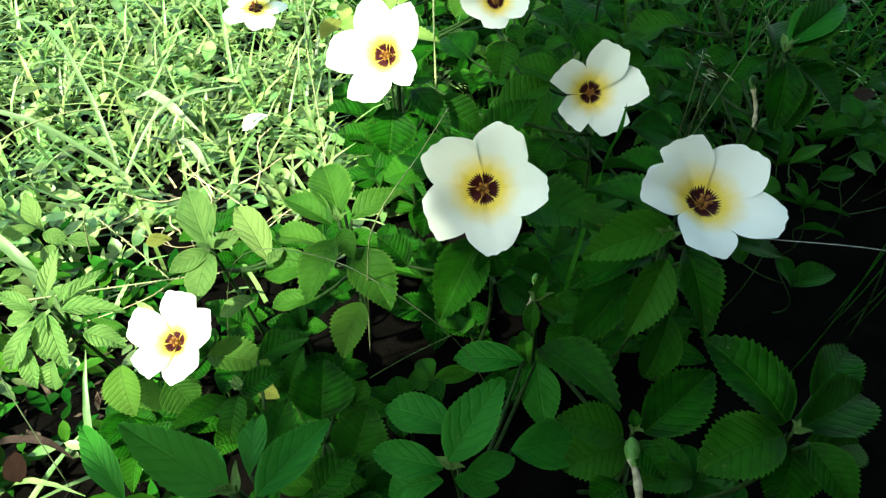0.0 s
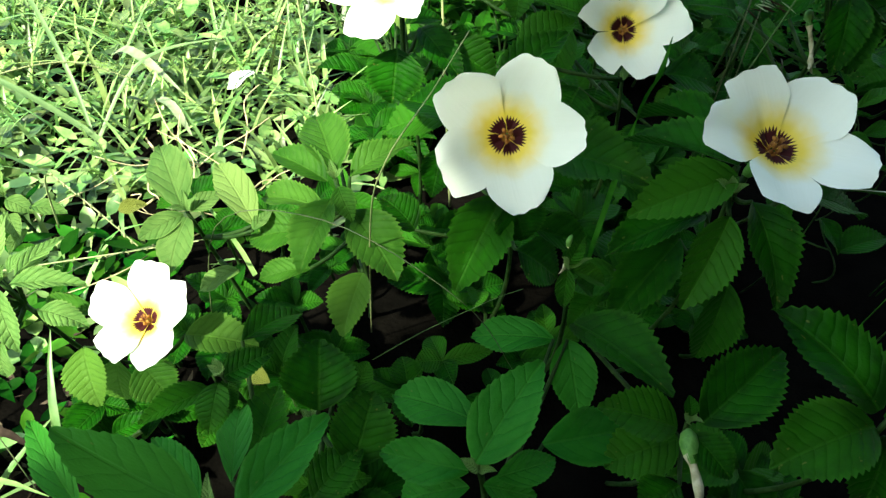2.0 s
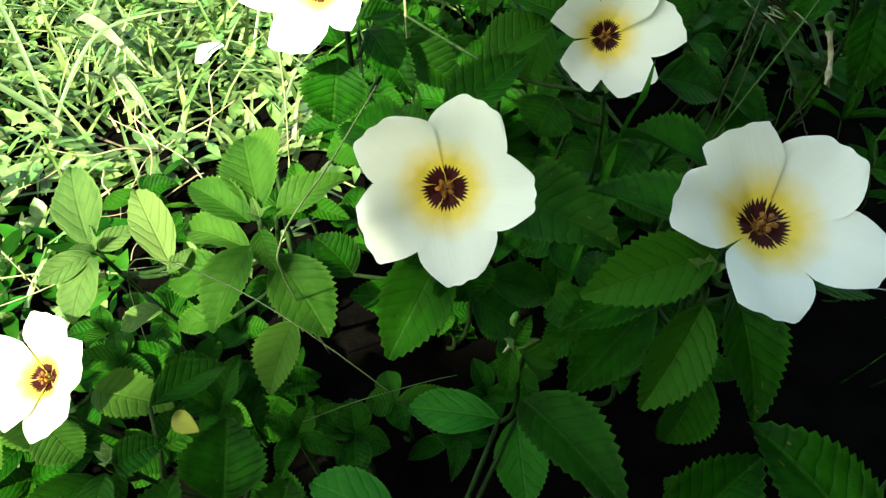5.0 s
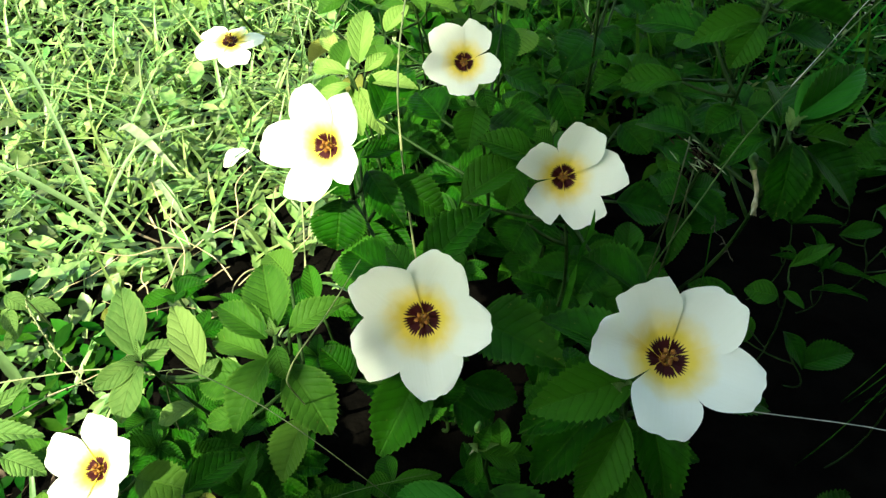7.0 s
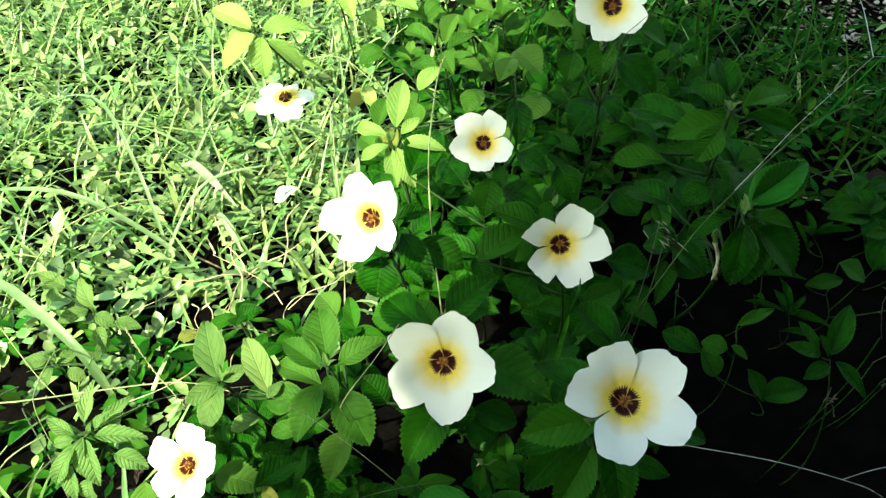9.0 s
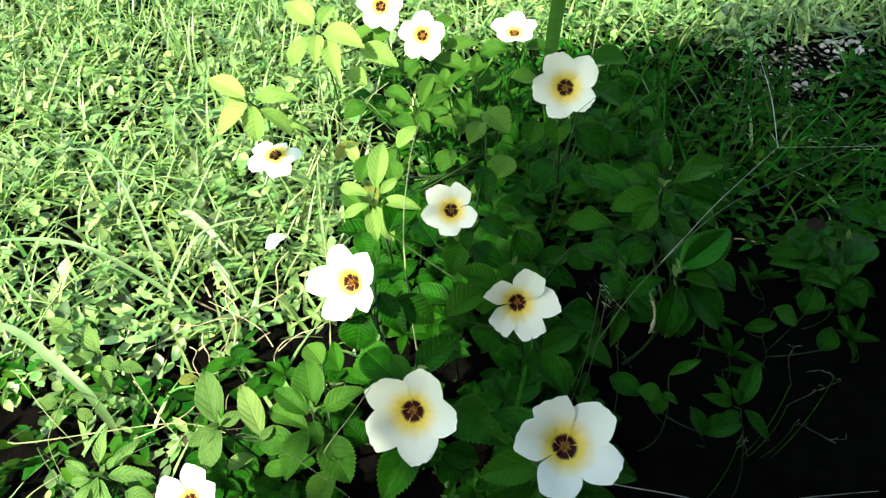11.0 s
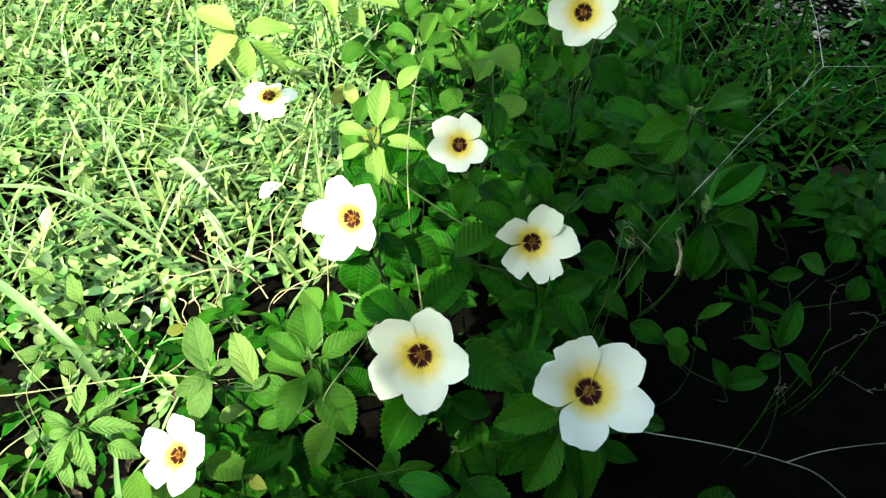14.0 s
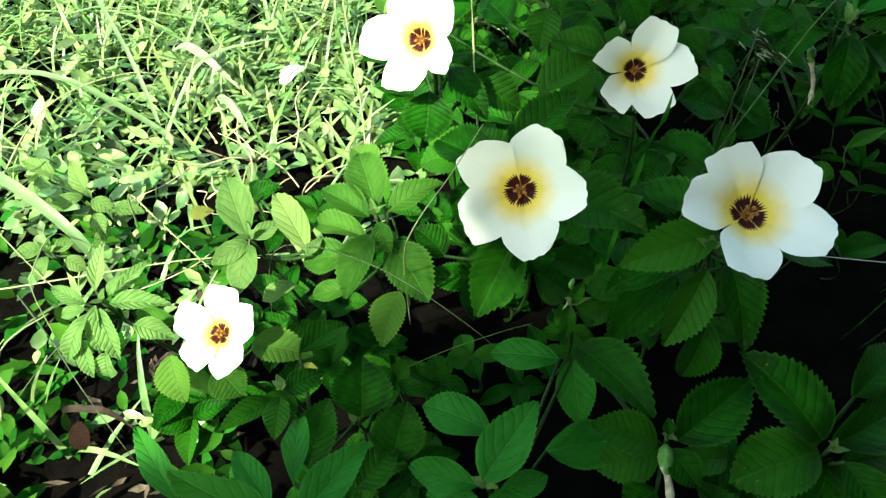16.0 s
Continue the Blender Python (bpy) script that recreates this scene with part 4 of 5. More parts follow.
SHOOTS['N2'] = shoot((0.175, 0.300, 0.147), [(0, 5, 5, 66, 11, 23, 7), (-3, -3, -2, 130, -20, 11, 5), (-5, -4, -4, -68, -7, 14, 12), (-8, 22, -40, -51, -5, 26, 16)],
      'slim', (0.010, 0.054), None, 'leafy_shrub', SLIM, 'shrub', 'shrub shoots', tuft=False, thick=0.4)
SHOOTS['N3'] = shoot((0.224, 0.345, 0.030), [(4, -1, -1, 77, 8, 32, 19), (-6, 13, 14, 150, -37, 24, 12), (-28, 8, 11, -38, 40, 22, 15)],
      'shrub', (0.010, 0.02), None, 'leafy_shrub', BUSH, 'shrub', 'shrub shoots', tuft=False, thick=0.5)
SHOOTS['N4'] = shoot((0.290, 0.430, 0.045), [(-15, 6, 4, 80, 4, 29, 12), (11, 21, 14, 115, -27, 24, 19), (50, -3, -10, 32, 38, 22, 19), (37, 19, 10, 29, 39, 26, 22)],
      'shrub', (0.010, 0.02), None, 'leafy_shrub', BUSH, 'shrub', 'shrub shoots', tuft=False, thick=0.5)


def canopy(x, y):
    """The height up to which leaves fill the shrubbery at a place."""
    high = 0.085 + 0.26 * max(0.0, min(x + 0.08, 0.25)) + 0.16 * max(0.0, min(y - 0.22, 0.22))
    if y > 0.55:
        high -= 0.20 * (y - 0.55)
    if x > 0.24:
        high -= 0.35 * (x - 0.24)
    return max(0.03, high)


def filler():
    """The leafy under-storey between the shoots."""
    dice = random.Random(31)
    made = 0
    while made < 130:
        x, y = dice.uniform(-0.2, 0.62), dice.uniform(0.02, 0.95)
        if x < shrub_edge(y) + (0.08 if y < 0.42 else 0.01) or (y > 0.62 and x > 0.28):
            continue
        if x > 0.19 and y < 0.5:
            continue
        top = canopy(x, y) - dice.uniform(0.090, 0.150)
        if top < 0.012:
            top = 0.012
        leaves = []
        for k in range(dice.randint(6, 9)):
            heading = k * 137.5 + dice.uniform(-20, 20)
            low = -dice.uniform(0, 0.6) * top * 900 if k > 3 else 0
            leaves.append((dice.uniform(-3, 3), dice.uniform(-3, 3), low, heading, dice.uniform(-35, 15), dice.uniform(24, 42), dice.uniform(15, 24)))
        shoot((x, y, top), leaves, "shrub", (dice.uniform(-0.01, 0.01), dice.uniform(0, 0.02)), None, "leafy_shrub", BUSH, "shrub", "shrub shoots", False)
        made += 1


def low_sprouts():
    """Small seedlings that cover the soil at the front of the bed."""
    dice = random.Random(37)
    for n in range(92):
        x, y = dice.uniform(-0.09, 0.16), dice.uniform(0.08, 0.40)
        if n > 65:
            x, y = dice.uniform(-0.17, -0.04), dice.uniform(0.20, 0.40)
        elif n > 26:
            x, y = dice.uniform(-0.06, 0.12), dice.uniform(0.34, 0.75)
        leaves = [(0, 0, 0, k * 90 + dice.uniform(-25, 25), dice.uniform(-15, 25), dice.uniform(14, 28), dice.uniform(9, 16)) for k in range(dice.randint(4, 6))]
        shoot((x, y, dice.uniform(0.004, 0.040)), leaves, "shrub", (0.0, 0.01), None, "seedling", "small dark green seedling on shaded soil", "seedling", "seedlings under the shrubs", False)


def fresh_sprays():
    """Light green side shoots between the flowers at the back; their leaf colour carries some of the sun there."""
    dice = random.Random(59)
    for n in range(13):
        x, y = dice.uniform(-0.10, 0.07), dice.uniform(0.56, 0.86)
        leaves = [(0, 0, 0, k * 72 + dice.uniform(-20, 20), dice.uniform(0, 50), dice.uniform(20, 36), dice.uniform(9, 15)) for k in range(5)]
        shoot((x, y, dice.uniform(0.05, 0.11)), leaves, "fresh", (dice.uniform(-0.01, 0.01), 0.03), None, "leafy_shrub", FRESH, "shrub", "shrub shoots", False)


def narrow_weeds():
    """Slim-leaved weeds that stand singly in the deep shade."""
    dice = random.Random(53)
    for n in range(7):
        x, y = dice.uniform(0.23, 0.46), dice.uniform(0.24, 0.52)
        high = dice.uniform(0.02, 0.075)
        leaves = [(0, 0, -dice.uniform(0, 0.6) * high * 1000 if k > 3 else 0, k * 137.5 + dice.uniform(-20, 20), dice.uniform(0, 55), dice.uniform(18, 34), dice.uniform(4, 7)) for k in range(dice.randint(5, 8))]
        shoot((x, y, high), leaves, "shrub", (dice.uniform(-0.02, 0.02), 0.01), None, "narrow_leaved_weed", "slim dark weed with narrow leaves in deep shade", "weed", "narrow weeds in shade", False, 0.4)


filler()
low_sprouts()
fresh_sprays()
narrow_weeds()


# ---- stalks, blades and litter ----
def stalk(path, thick, material, label, seeds=0, name="grass_stalk", category="grass"):
    """A thin stalk along a bent path, with small spikelets along its outer half."""
    path = [Vector(p) for p in path]
    fine = []
    for i in range(len(path) - 1):
        a, b, c, d = path[max(i - 1, 0)], path[i], path[i + 1], path[min(i + 2, len(path) - 1)]
        for k in range(6):
            u = k / 6
            fine.append(0.5 * ((2 * b) + (c - a) * u + (2 * a - 5 * b + 4 * c - d) * u * u + (3 * b - a - 3 * c + d) * u ** 3))
    fine.append(path[-1])
    foot = fine[0].copy()
    n = len(fine)
    ob = new(name)
    ob.matrix_world = Matrix.Translation(foot)
    tagged(ob, label, category)
    back = Matrix.Translation(-foot)
    part("stem", mesh_from("stem", *tube(fine, [thick * (1 - 0.6 * i / n) for i in range(n)], 5), material), ob, back)
    if seeds:
        shells = []
        for k in range(seeds):
            w = 0.45 + 0.55 * k / seeds
            i = min(int(w * (n - 1)), n - 2)
            p = fine[i].lerp(fine[i + 1], w * (n - 1) - i)
            shells.append(blob(p + Vector((chance.uniform(-1, 1), chance.uniform(-1, 1), chance.uniform(-1, 1))) * 0.0007, (0.0007, 0.0009, 0.0013), 3, 5))
        tagged(part("seed_head", mesh_from("seed_head", *join(*shells), material), ob, back), kind="stuff")
    return ob


PALE_STALK = "thin pale grass stalk leaning over the weeds"
DARK = "thin dark green grass stalk arching over the turf"
stalk([(0.126, 0.362, 0.060), (0.124, 0.328, 0.130), (0.134, 0.318, 0.180), (0.147, 0.322, 0.210), (0.167, 0.324, 0.245), (0.191, 0.338, 0.262), (0.232, 0.366, 0.265), (0.288, 0.417, 0.250)], 0.0005, GREEN_STALK, PALE_STALK)
stalk([(0.161, 0.329, 0.228), (0.173, 0.338, 0.238), (0.192, 0.352, 0.255), (0.231, 0.387, 0.270)], 0.00025, SILK, PALE_STALK)
stalk([(0.0, 0.40, 0.02), (-0.005, 0.407, 0.16), (-0.006, 0.48, 0.19), (-0.005, 0.547, 0.18)], 0.0008, STALK, PALE_STALK, 14)
stalk([(-0.09, 0.44, 0.0), (-0.095, 0.488, 0.04), (-0.12, 0.60, 0.08), (-0.144, 0.745, 0.06)], 0.0008, STALK, PALE_STALK, 20)
stalk([(-0.32, 0.33, 0.02), (-0.299, 0.293, 0.055), (-0.184, 0.313, 0.06), (-0.12, 0.285, 0.095)], 0.0007, STALK, PALE_STALK, 10)
stalk([(-0.13, 0.29, 0.02), (-0.105, 0.272, 0.115), (-0.05, 0.235, 0.150), (0.0, 0.208, 0.135), (0.02, 0.205, 0.10)], 0.0003, DARK_STALK, DARK)
stalk([(-0.29, 0.25, 0.0), (-0.239, 0.262, 0.05), (-0.17, 0.283, 0.085), (-0.098, 0.295, 0.09)], 0.00042, DARK_STALK, DARK, 10)
stalk([(-0.24, 0.37, 0.03), (-0.207, 0.33, 0.10), (-0.165, 0.285, 0.12), (-0.135, 0.26, 0.115)], 0.0006, STALK, PALE_STALK, 12)
stalk([(-0.047, 0.31, 0.0), (-0.034, 0.243, 0.14), (-0.025, 0.2235, 0.184), (-0.010, 0.231, 0.205), (0.002, 0.239, 0.222)], 0.00042, STALK, PALE_STALK)
stalk([(0.120, 0.214, 0.180), (0.129, 0.211, 0.181), (0.162, 0.206, 0.181), (0.191, 0.2005, 0.178), (0.206, 0.1945, 0.176), (0.235, 0.186, 0.150)], 0.0002, SILK, PALE_STALK)
stalk([(0.191, 0.2005, 0.178), (0.207, 0.206, 0.179), (0.228, 0.211, 0.178), (0.262, 0.216, 0.178)], 0.00017, SILK, PALE_STALK)
stalk([(0.108, 0.500, 0.16), (0.1129, 0.489, 0.214), (0.1204, 0.487, 0.228), (0.1285, 0.486, 0.2375), (0.1365, 0.487, 0.2445), (0.150, 0.492, 0.250)], 0.00035, DARK_STALK, "thin dark stem bent across a white petal")
stalk([(-0.036, 0.226, 0.080), (-0.014, 0.220, 0.105), (0.011, 0.213, 0.130), (0.022, 0.211, 0.138)], 0.00020, GREEN_STALK, "thin green grass stem among dark leaves")
stalk([(-0.36, 0.40, 0.03), (-0.314, 0.439, 0.08), (-0.26, 0.475, 0.085), (-0.219, 0.493, 0.06)], 0.0008, STALK, PALE_STALK, 14)
stalk([(-0.183, 0.751, 0.06), (-0.12, 0.68, 0.10), (-0.052, 0.601, 0.09)], 0.0007, STALK, PALE_STALK)
stalk([(-0.115, 0.738, 0.03), (-0.09, 0.745, 0.08), (-0.065, 0.753, 0.10)], 0.0009, STALK, PALE_STALK)
stalk([(-0.27, 0.22, 0.03), (-0.251, 0.233, 0.08), (-0.231, 0.254, 0.085)], 0.0008, STALK, PALE_STALK)
stalk([(-0.38, 0.40, 0.0), (-0.352, 0.375, 0.03), (-0.305, 0.336, 0.03), (-0.28, 0.32, 0.01)], 0.0006, STALK, PALE_STALK)
stalk([(-0.29, 0.375, 0.0), (-0.281, 0.345, 0.05), (-0.266, 0.298, 0.07), (-0.266, 0.287, 0.06), (-0.262, 0.277, 0.03)], 0.0006, STALK, PALE_STALK)
stalk([(-0.30, 0.31, 0.0), (-0.283, 0.293, 0.05), (-0.247, 0.259, 0.05), (-0.224, 0.234, 0.04), (-0.20, 0.21, 0.0)], 0.0006, DARK_STALK, DARK)
stalk([(0.46, 0.42, -0.02), (0.43, 0.41, 0.20), (0.36, 0.395, 0.272), (0.297, 0.390, 0.27), (0.231, 0.387, 0.27)], 0.00028, SILK, PALE_STALK)
stalk([(0.231, 0.387, 0.27), (0.236, 0.43, 0.278), (0.240, 0.481, 0.28)], 0.00028, SILK, PALE_STALK)

stalk([(0.330, 0.740, -0.02), (0.327, 0.722, 0.06), (0.322, 0.720, 0.15), (0.318, 0.720, 0.21)], 0.0011, GREEN_STALK, "upright green grass stalk behind the shrubs")
stalk([(0.336, 0.740, -0.02), (0.334, 0.722, 0.05), (0.336, 0.720, 0.10), (0.330, 0.722, 0.15)], 0.0009, GREEN_STALK, "upright green grass stalk behind the shrubs")


def wisp(path, thick, scraps):
    """A dry grass end over dark soil: a dark stem from the ground that carries a crooked pale end with a few curled scraps."""
    path = [Vector(p) for p in path]
    foot = Vector((path[0].x + 0.02, path[0].y + 0.05, GROUND(path[0].x + 0.02, path[0].y + 0.05)))
    ob = new("grass_wisp")
    ob.matrix_world = Matrix.Translation(foot)
    tagged(ob, "faint grey dry grass wisp over shaded soil", "grass", "dry wisps in shade")
    back = Matrix.Translation(-foot)
    part("stem", mesh_from("stem", *tube(bend(foot, path[0], (0.004, 0, 0), 7), (0.0003,) * 7, 5), SHADED_GREEN), ob, back)
    crooked = [p + Vector((chance.gauss(0, 0.0006), 0, chance.gauss(0, 0.0006))) for a, b in zip(path, path[1:]) for p in (a, a.lerp(b, 0.33), a.lerp(b, 0.66))] + [path[-1]]
    n = len(crooked)
    shells = [tube(crooked, [thick * chance.uniform(0.4, 1.0) * (1 - 0.6 * i / n) for i in range(n)], 5)]
    for k in range(scraps):
        a = chance.choice(crooked)
        way = Vector((chance.gauss(0, 1), chance.gauss(0, 0.4), chance.gauss(0, 0.8))).normalized() * chance.uniform(0.002, 0.006)
        shells.append(tube(bend(a, a + way, (0, 0, chance.uniform(0.0, 0.002)), 4), [thick * r for r in (0.3, 0.8, 0.7, 0.15)], 5))
    part("dry_end", mesh_from("dry_end", *join(*shells), HUSK), ob, back, "crooked grey dry end")


wisp([(0.2713, 0.300, 0.1619), (0.266, 0.300, 0.167), (0.2599, 0.300, 0.1689), (0.2539, 0.300, 0.1661)], 0.0007, 1)
wisp([(0.2521, 0.300, 0.1312), (0.2637, 0.300, 0.1476), (0.2762, 0.300, 0.159)], 0.0004, 4)
wisp([(0.2624, 0.300, 0.1129), (0.2694, 0.300, 0.1084), (0.2884, 0.300, 0.0945), (0.3001, 0.300, 0.0953)], 0.0005, 6)
wisp([(0.2478, 0.300, 0.1522), (0.2399, 0.300, 0.1795), (0.2376, 0.300, 0.1937)], 0.0004, 5)
wisp([(0.206, 0.255, 0.160), (0.210, 0.254, 0.154), (0.213, 0.253, 0.146)], 0.0005, 8)
wisp([(0.142, 0.318, 0.165), (0.148, 0.314, 0.158), (0.152, 0.312, 0.150)], 0.0004, 5)


def dry_grass():
    """Curled dry stems lying over the turf beside the shrubs."""
    dice = random.Random(61)
    for n in range(16):
        x, y, h = dice.uniform(-0.30, -0.13), dice.uniform(0.34, 0.54), dice.uniform(0, 2 * math.pi)
        if n > 5:
            x, y = dice.uniform(-0.19, -0.11), dice.uniform(0.40, 0.48)
        path, z = [], dice.uniform(0.0, 0.01)
        for k in range(4):
            path.append((x, y, z))
            x, y, z = x + 0.022 * math.cos(h), y + 0.022 * math.sin(h), z + dice.uniform(0.002, 0.016)
            h += dice.uniform(-0.7, 0.7)
        stalk(path, dice.uniform(0.0004, 0.0008), STRAW, "curled pale brown dry grass lying over green turf", 0, "dry_grass")


dry_grass()


def wide_blade(path, width, material, label, name="tall_grass"):
    """A broad, channelled grass blade along a bent path."""
    path = [Vector(p) for p in path]
    n = 14
    verts, faces = [], []
    for i in range(n):
        u = i / (n - 1) * (len(path) - 1)
        k = min(int(u), len(path) - 2)
        a, b, c, d = path[max(k - 1, 0)], path[k], path[k + 1], path[min(k + 2, len(path) - 1)]
        f = u - k
        p = 0.5 * ((2 * b) + (c - a) * f + (2 * a - 5 * b + 4 * c - d) * f * f + (3 * b - a - 3 * c + d) * f ** 3)
        way = (c - b).normalized()
        side = way.cross(Vector((0, -0.3, 1))).normalized()
        up = side.cross(way)
        half = width / 2 * min(1.0, 0.5 + i / 4) * min(1.0, (n - 1 - i) / 5 + 0.04)
        verts += [p - side * half, p - side * half * 0.5 - up * half * 0.16, p - up * half * 0.30, p + side * half * 0.5 - up * half * 0.16, p + side * half]
    for i in range(n - 1):
        for k in range(4):
            a = 5 * i + k
            faces.append((a, a + 1, a + 6, a + 5))
    return tagged(new(name, mesh_from(name, verts, faces, material)), label, "grass")


wide_blade([(0.075, 0.335, 0.0), (0.086, 0.326, 0.13), (0.088, 0.312, 0.165), (0.087, 0.304, 0.187)], 0.0030, SHADED_GREEN, "narrow green grass tip standing before a flower")
WIDE = "broad pale green grass blade arching over small weeds"
wide_blade([(-0.245, 0.49, -0.01), (-0.28, 0.501, 0.02), (-0.343, 0.509, 0.06), (-0.428, 0.526, 0.05), (-0.50, 0.54, 0.02)], 0.0048, TALL, WIDE)
wide_blade([(-0.262, 0.345, -0.01), (-0.276, 0.353, 0.045), (-0.354, 0.40, 0.06), (-0.43, 0.43, 0.03)], 0.0075, TALL, WIDE)
wide_blade([(-0.27, 0.50, 0.0), (-0.30, 0.55, 0.06), (-0.36, 0.62, 0.09), (-0.45, 0.66, 0.06)], 0.0035, TALL, WIDE)
wide_blade([(-0.27, 0.49, 0.0), (-0.235, 0.54, 0.05), (-0.17, 0.56, 0.06)], 0.0035, TALL, WIDE)
wide_blade([(0.125, 0.86, -0.01), (0.123, 0.822, 0.10), (0.124, 0.75, 0.21), (0.13, 0.70, 0.28)], 0.016, BLADE, "broad upright green grass blade behind the flowers")


def loose_leaf(name, base, heading, rise, length, width, material, label, category="leaf", mesh=None):
    me = (mesh or WEED_MESHES[1]).copy()
    me.materials.clear()
    me.materials.append(material)
    ob = new(name, me)
    ob.matrix_world = leaf_pose(base, heading, rise, length, width, chance.uniform(-25, 25))
    return tagged(ob, label, category)


wide_blade([(-0.288, 0.606, 0.020), (-0.266, 0.588, 0.036), (-0.240, 0.564, 0.038), (-0.208, 0.538, 0.024)], 0.0085, PALE, "long bleached dry leaf lying on green turf", "dry_leaf")
wide_blade([(-0.222, 0.524, 0.028), (-0.204, 0.502, 0.034), (-0.187, 0.480, 0.022)], 0.0065, PALE, "short bleached dry leaf lying on green turf", "dry_leaf")
loose_leaf("fallen_petal", (-0.180, 0.560, 0.014), 75, 25, 0.027, 0.019, PETAL, "wilted white petal lying on the grass", "petal")
loose_leaf("brown_leaf", (-0.244, 0.232, 0.004), 135, 2, 0.024, 0.014, BROWN, "curled dark brown dead leaf on the soil")
wide_blade([(-0.258, 0.243, 0.000), (-0.243, 0.239, 0.010), (-0.222, 0.236, 0.012), (-0.208, 0.231, 0.002)], 0.0045, TAN, "pinkish grey dry leaf lying on the soil", "dry_leaf")
loose_leaf("yellow_leaf", (-0.192, 0.356, 0.055), 80, 6, 0.017, 0.009, YELLOWED, "yellowing leaf with brown spots among weeds", mesh=SHRUB_MESHES[1])
loose_leaf("yellow_leaf", (-0.098, 0.244, 0.052), 120, -8, 0.014, 0.009, YELLOWED, "small yellow leaf under green shoots", mesh=SHRUB_MESHES[0])
loose_leaf("yellow_leaf", (-0.118, 0.666, 0.05), 40, 10, 0.035, 0.022, YELLOWED, "yellowing leaf with brown spots among weeds", mesh=SHRUB_MESHES[2])
loose_leaf("yellow_leaf", (-0.06, 0.575, 0.09), 170, -20, 0.03, 0.018, YELLOWED, "yellowing leaf hanging among green shoots", mesh=SHRUB_MESHES[3])
loose_leaf("tan_leaf", (0.376, 0.596, 0.03), 95, 4, 0.020, 0.014, TAN, "tan dead leaf lying on dark weeds")


def withered_head(plant, top, way, length, fat=1.0, twist=0.10):
    """A withered flower that hangs from its shoot: a green bulb of a calyx, then a twisted pale tube with a frayed end."""
    top, way = Vector(top), Vector(way).normalized()
    side = way.orthogonal().normalized()
    back = plant.matrix_world.inverted()
    steps = (0.0, 0.06, 0.16, 0.28, 0.38, 0.48, 0.60, 0.72, 0.82, 0.90, 0.96, 1.0)
    path = [top + way * length * u + side * length * twist * math.sin(u * 7.5) for u in steps]
    rads = [r * length * fat for r in (0.02, 0.07, 0.085, 0.065, 0.034, 0.038, 0.046, 0.034, 0.04, 0.055, 0.04, 0.01)]
    head = part("withered_flower", mesh_from("withered_flower", *tube(path[3:], rads[3:], 8), WITHER), plant, back, "withered pale flower hanging down")
    part("calyx", mesh_from("calyx", *tube(path[:5], rads[:5], 8), CALYX), head)
    frays = [tube(bend(path[-2], path[-2] + (way * 0.12 + side * w) * length, (0, 0, -0.0006), 4), [r * length for r in (0.03, 0.03, 0.02, 0.004)], 5) for w in (-0.16, 0.02, 0.2)]
    part("frayed_tip", mesh_from("frayed_tip", *join(*frays), WITHER), head)


withered_head(SHOOTS["S14"], (0.171, 0.364, 0.170), (0.0, -0.5, -0.5), 0.028)
withered_head(SHOOTS["S1"], (0.076, 0.170, 0.112), (-0.06, -0.95, -0.25), 0.032, 1.25, 0.02)
withered_head(SHOOTS["S9"], (0.040, 0.226, 0.150), (-0.1, -0.2, -1.0), 0.014)


def pebbles():
    dice = random.Random(41)
    for k in range(44):
        if k < 30:
            x, y = 0.575 + dice.gauss(0, 0.018), 1.055 + dice.gauss(0, 0.016)
        else:
            x, y = 0.475 + dice.gauss(0, 0.045), 0.985 + dice.gauss(0, 0.06)
        size = dice.uniform(0.003, 0.0065)
        v, f = blob((0, 0, 0), (size, size * dice.uniform(0.5, 0.9), size * 0.5), 6, 9)
        v = [p * (1 + 0.55 * noise.noise(p * 300 + Vector((k, 0, 0)))) for p in v]
        ob = new("pebble", mesh_from("pebble", v, f, STONE))
        ob.matrix_world = pose(x, y, GROUND(x, y) + size * 0.3, 0, 0, dice.uniform(0, 360))
        tagged(ob, "small pale pebble on bare soil, sunlight partly in its colour", "pebble", "pebbles on bare soil")


pebbles()


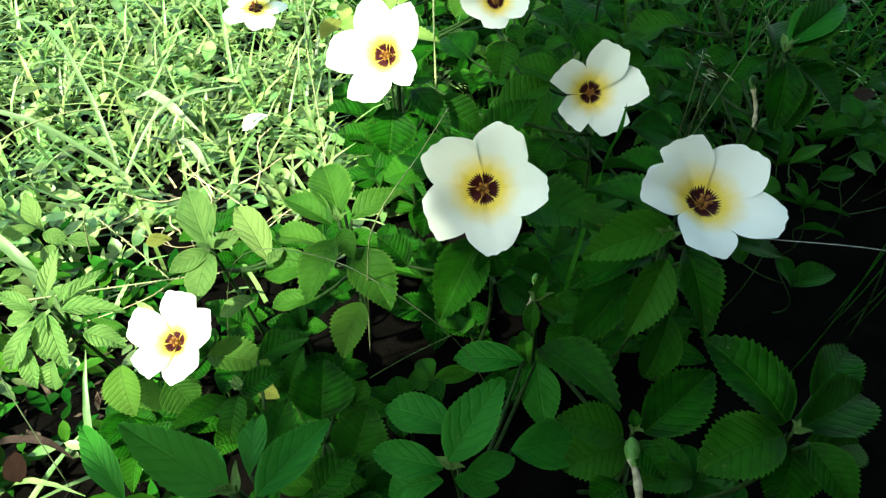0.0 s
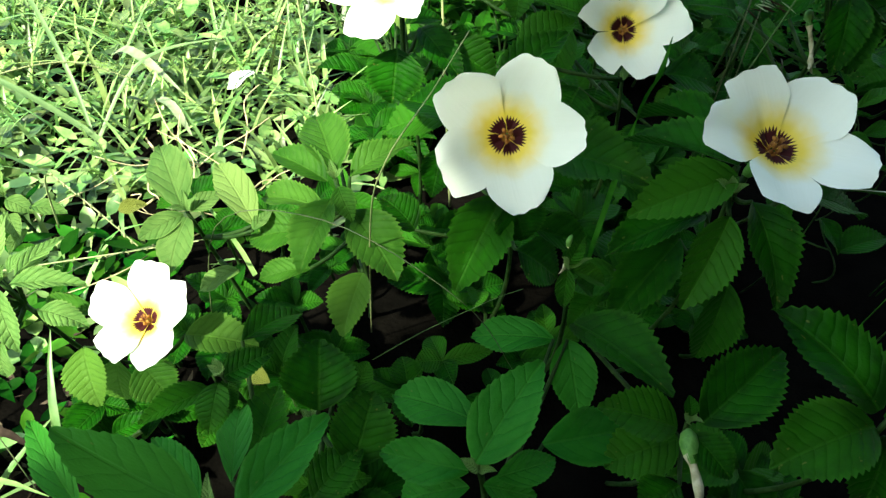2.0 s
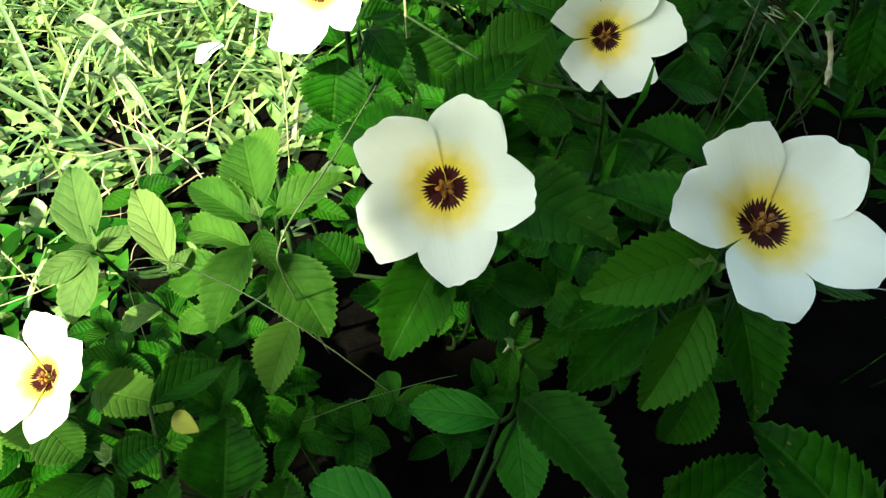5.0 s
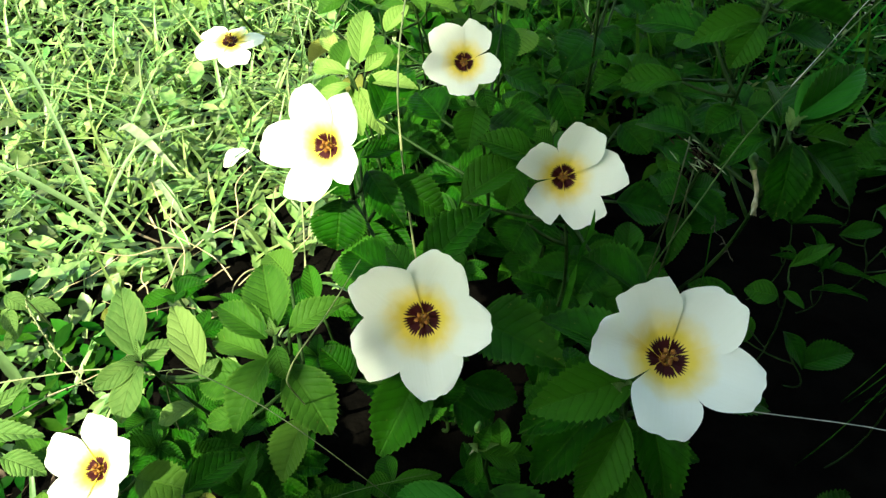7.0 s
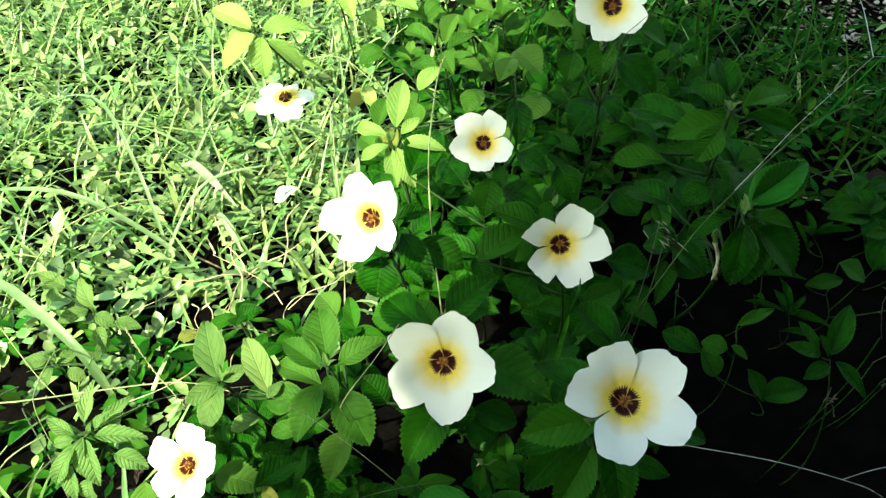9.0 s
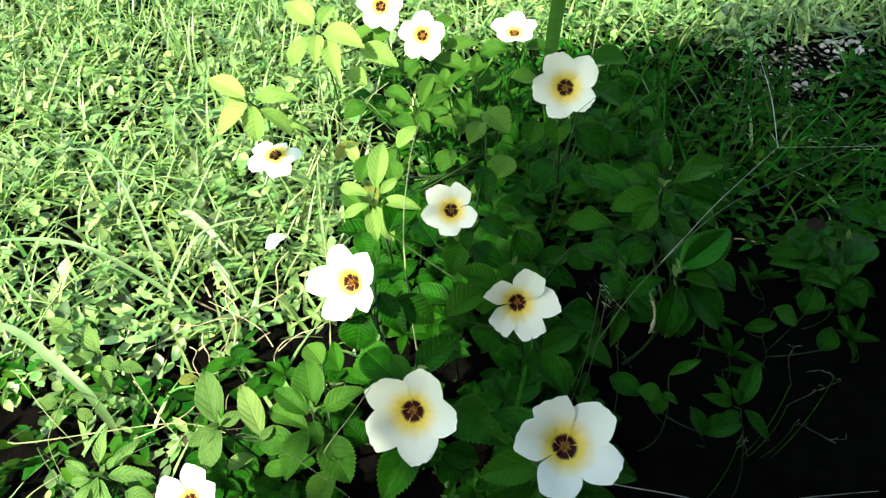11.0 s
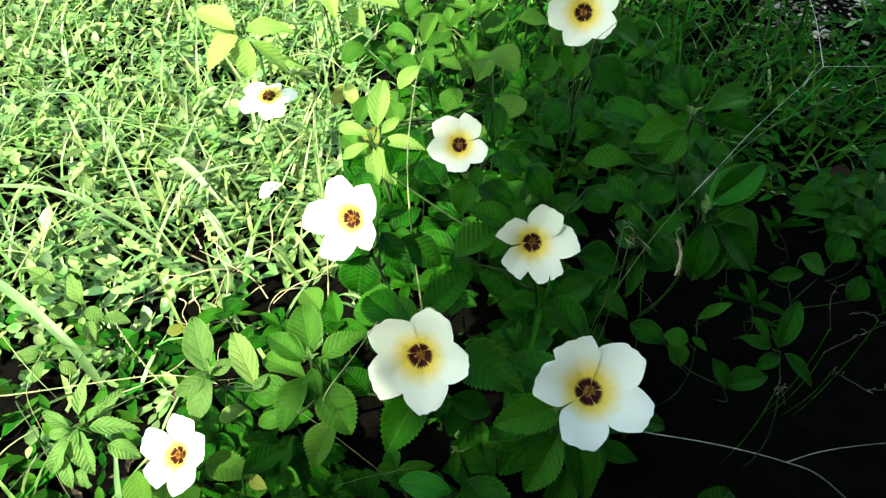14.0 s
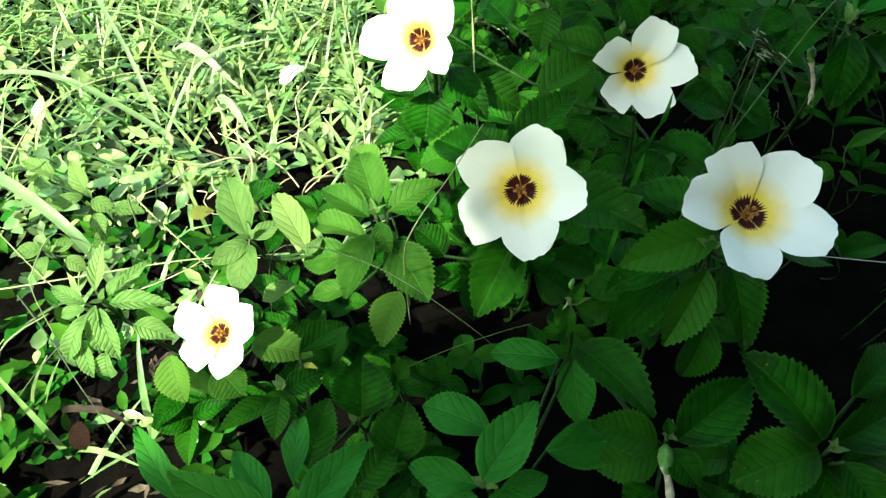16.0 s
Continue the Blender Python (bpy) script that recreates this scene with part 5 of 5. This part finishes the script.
def litter(cx, cy, wide, deep, count, seed, label, material=LITTER):
    """Curled scraps of dead leaves on bare soil."""
    dice = random.Random(seed)
    verts, faces = [], []
    for k in range(count):
        x, y = cx + dice.gauss(0, wide), cy + dice.gauss(0, deep)
        size, h = dice.uniform(0.004, 0.016), dice.uniform(0, 2 * math.pi)
        out, side = Vector((math.cos(h), math.sin(h), dice.uniform(-0.1, 0.3))), Vector((-math.sin(h), math.cos(h), dice.uniform(-0.4, 0.4)))
        p = Vector((x, y, GROUND(x, y) + dice.uniform(0.001, 0.006)))
        w, curl, i = dice.uniform(0.06, 0.28), dice.uniform(0.0, 0.25), len(verts)
        verts += [p, p + out * size * 0.4 + side * size * w, p + out * size * 0.5 + Vector((0, 0, -curl * size)), p + out * size * 0.45 - side * size * w * 0.8, p + out * size]
        faces += [(i, i + 2, i + 1), (i, i + 3, i + 2), (i + 1, i + 2, i + 4), (i + 2, i + 3, i + 4)]
    tagged(new("leaf_litter", mesh_from("leaf_litter", verts, faces, material)), label, "litter", kind="stuff")


litter(0.48, 0.99, 0.045, 0.065, 260, 43, "dry leaf scraps on bare soil, sunlight put into their pale colour", SUNLIT_SCRAP)
litter(-0.215, 0.25, 0.045, 0.05, 120, 47, "dead brown and grey leaf scraps under the shrubs")


def seed_head(place, height):
    """A dry grass head: thin stalk with grey husks that stand out to all sides."""
    place = Vector(place)
    foot = Vector((place.x - 0.01, place.y + 0.03, GROUND(place.x, place.y)))
    ob = new("dry_seed_head")
    ob.matrix_world = Matrix.Translation(foot)
    tagged(ob, "dry grey grass head with loose husks among dark leaves", "grass")
    back = Matrix.Translation(-foot)
    part("stem", mesh_from("stem", *tube(bend(foot, place, (0.004, 0, 0), 7), (0.0004,) * 7, 5), DARK_STALK), ob, back)
    for k in range(16):
        way = Vector((0.8 + chance.gauss(0, 0.35), -0.5 + chance.gauss(0, 0.35), -0.2 + chance.gauss(0, 0.3))).normalized()
        a = place + Vector((chance.gauss(0, 0.0035), chance.gauss(0, 0.0035), chance.gauss(-0.003, 0.003)))
        long = height * chance.uniform(0.5, 1.15)
        path = [a + way * long * u + Vector((0, 0, -0.12 * long * u * u)) for u in (0, 0.25, 0.55, 0.8, 1.0)]
        part("husk", mesh_from("husk", *tube(path, (0.0001, 0.00025, 0.00033, 0.0002, 0.00006), 5), PALE if k % 3 == 0 else BROWN), ob, back)


seed_head((0.1305, 0.339, 0.194), 0.0075)
seed_head((0.1345, 0.336, 0.189), 0.0075)
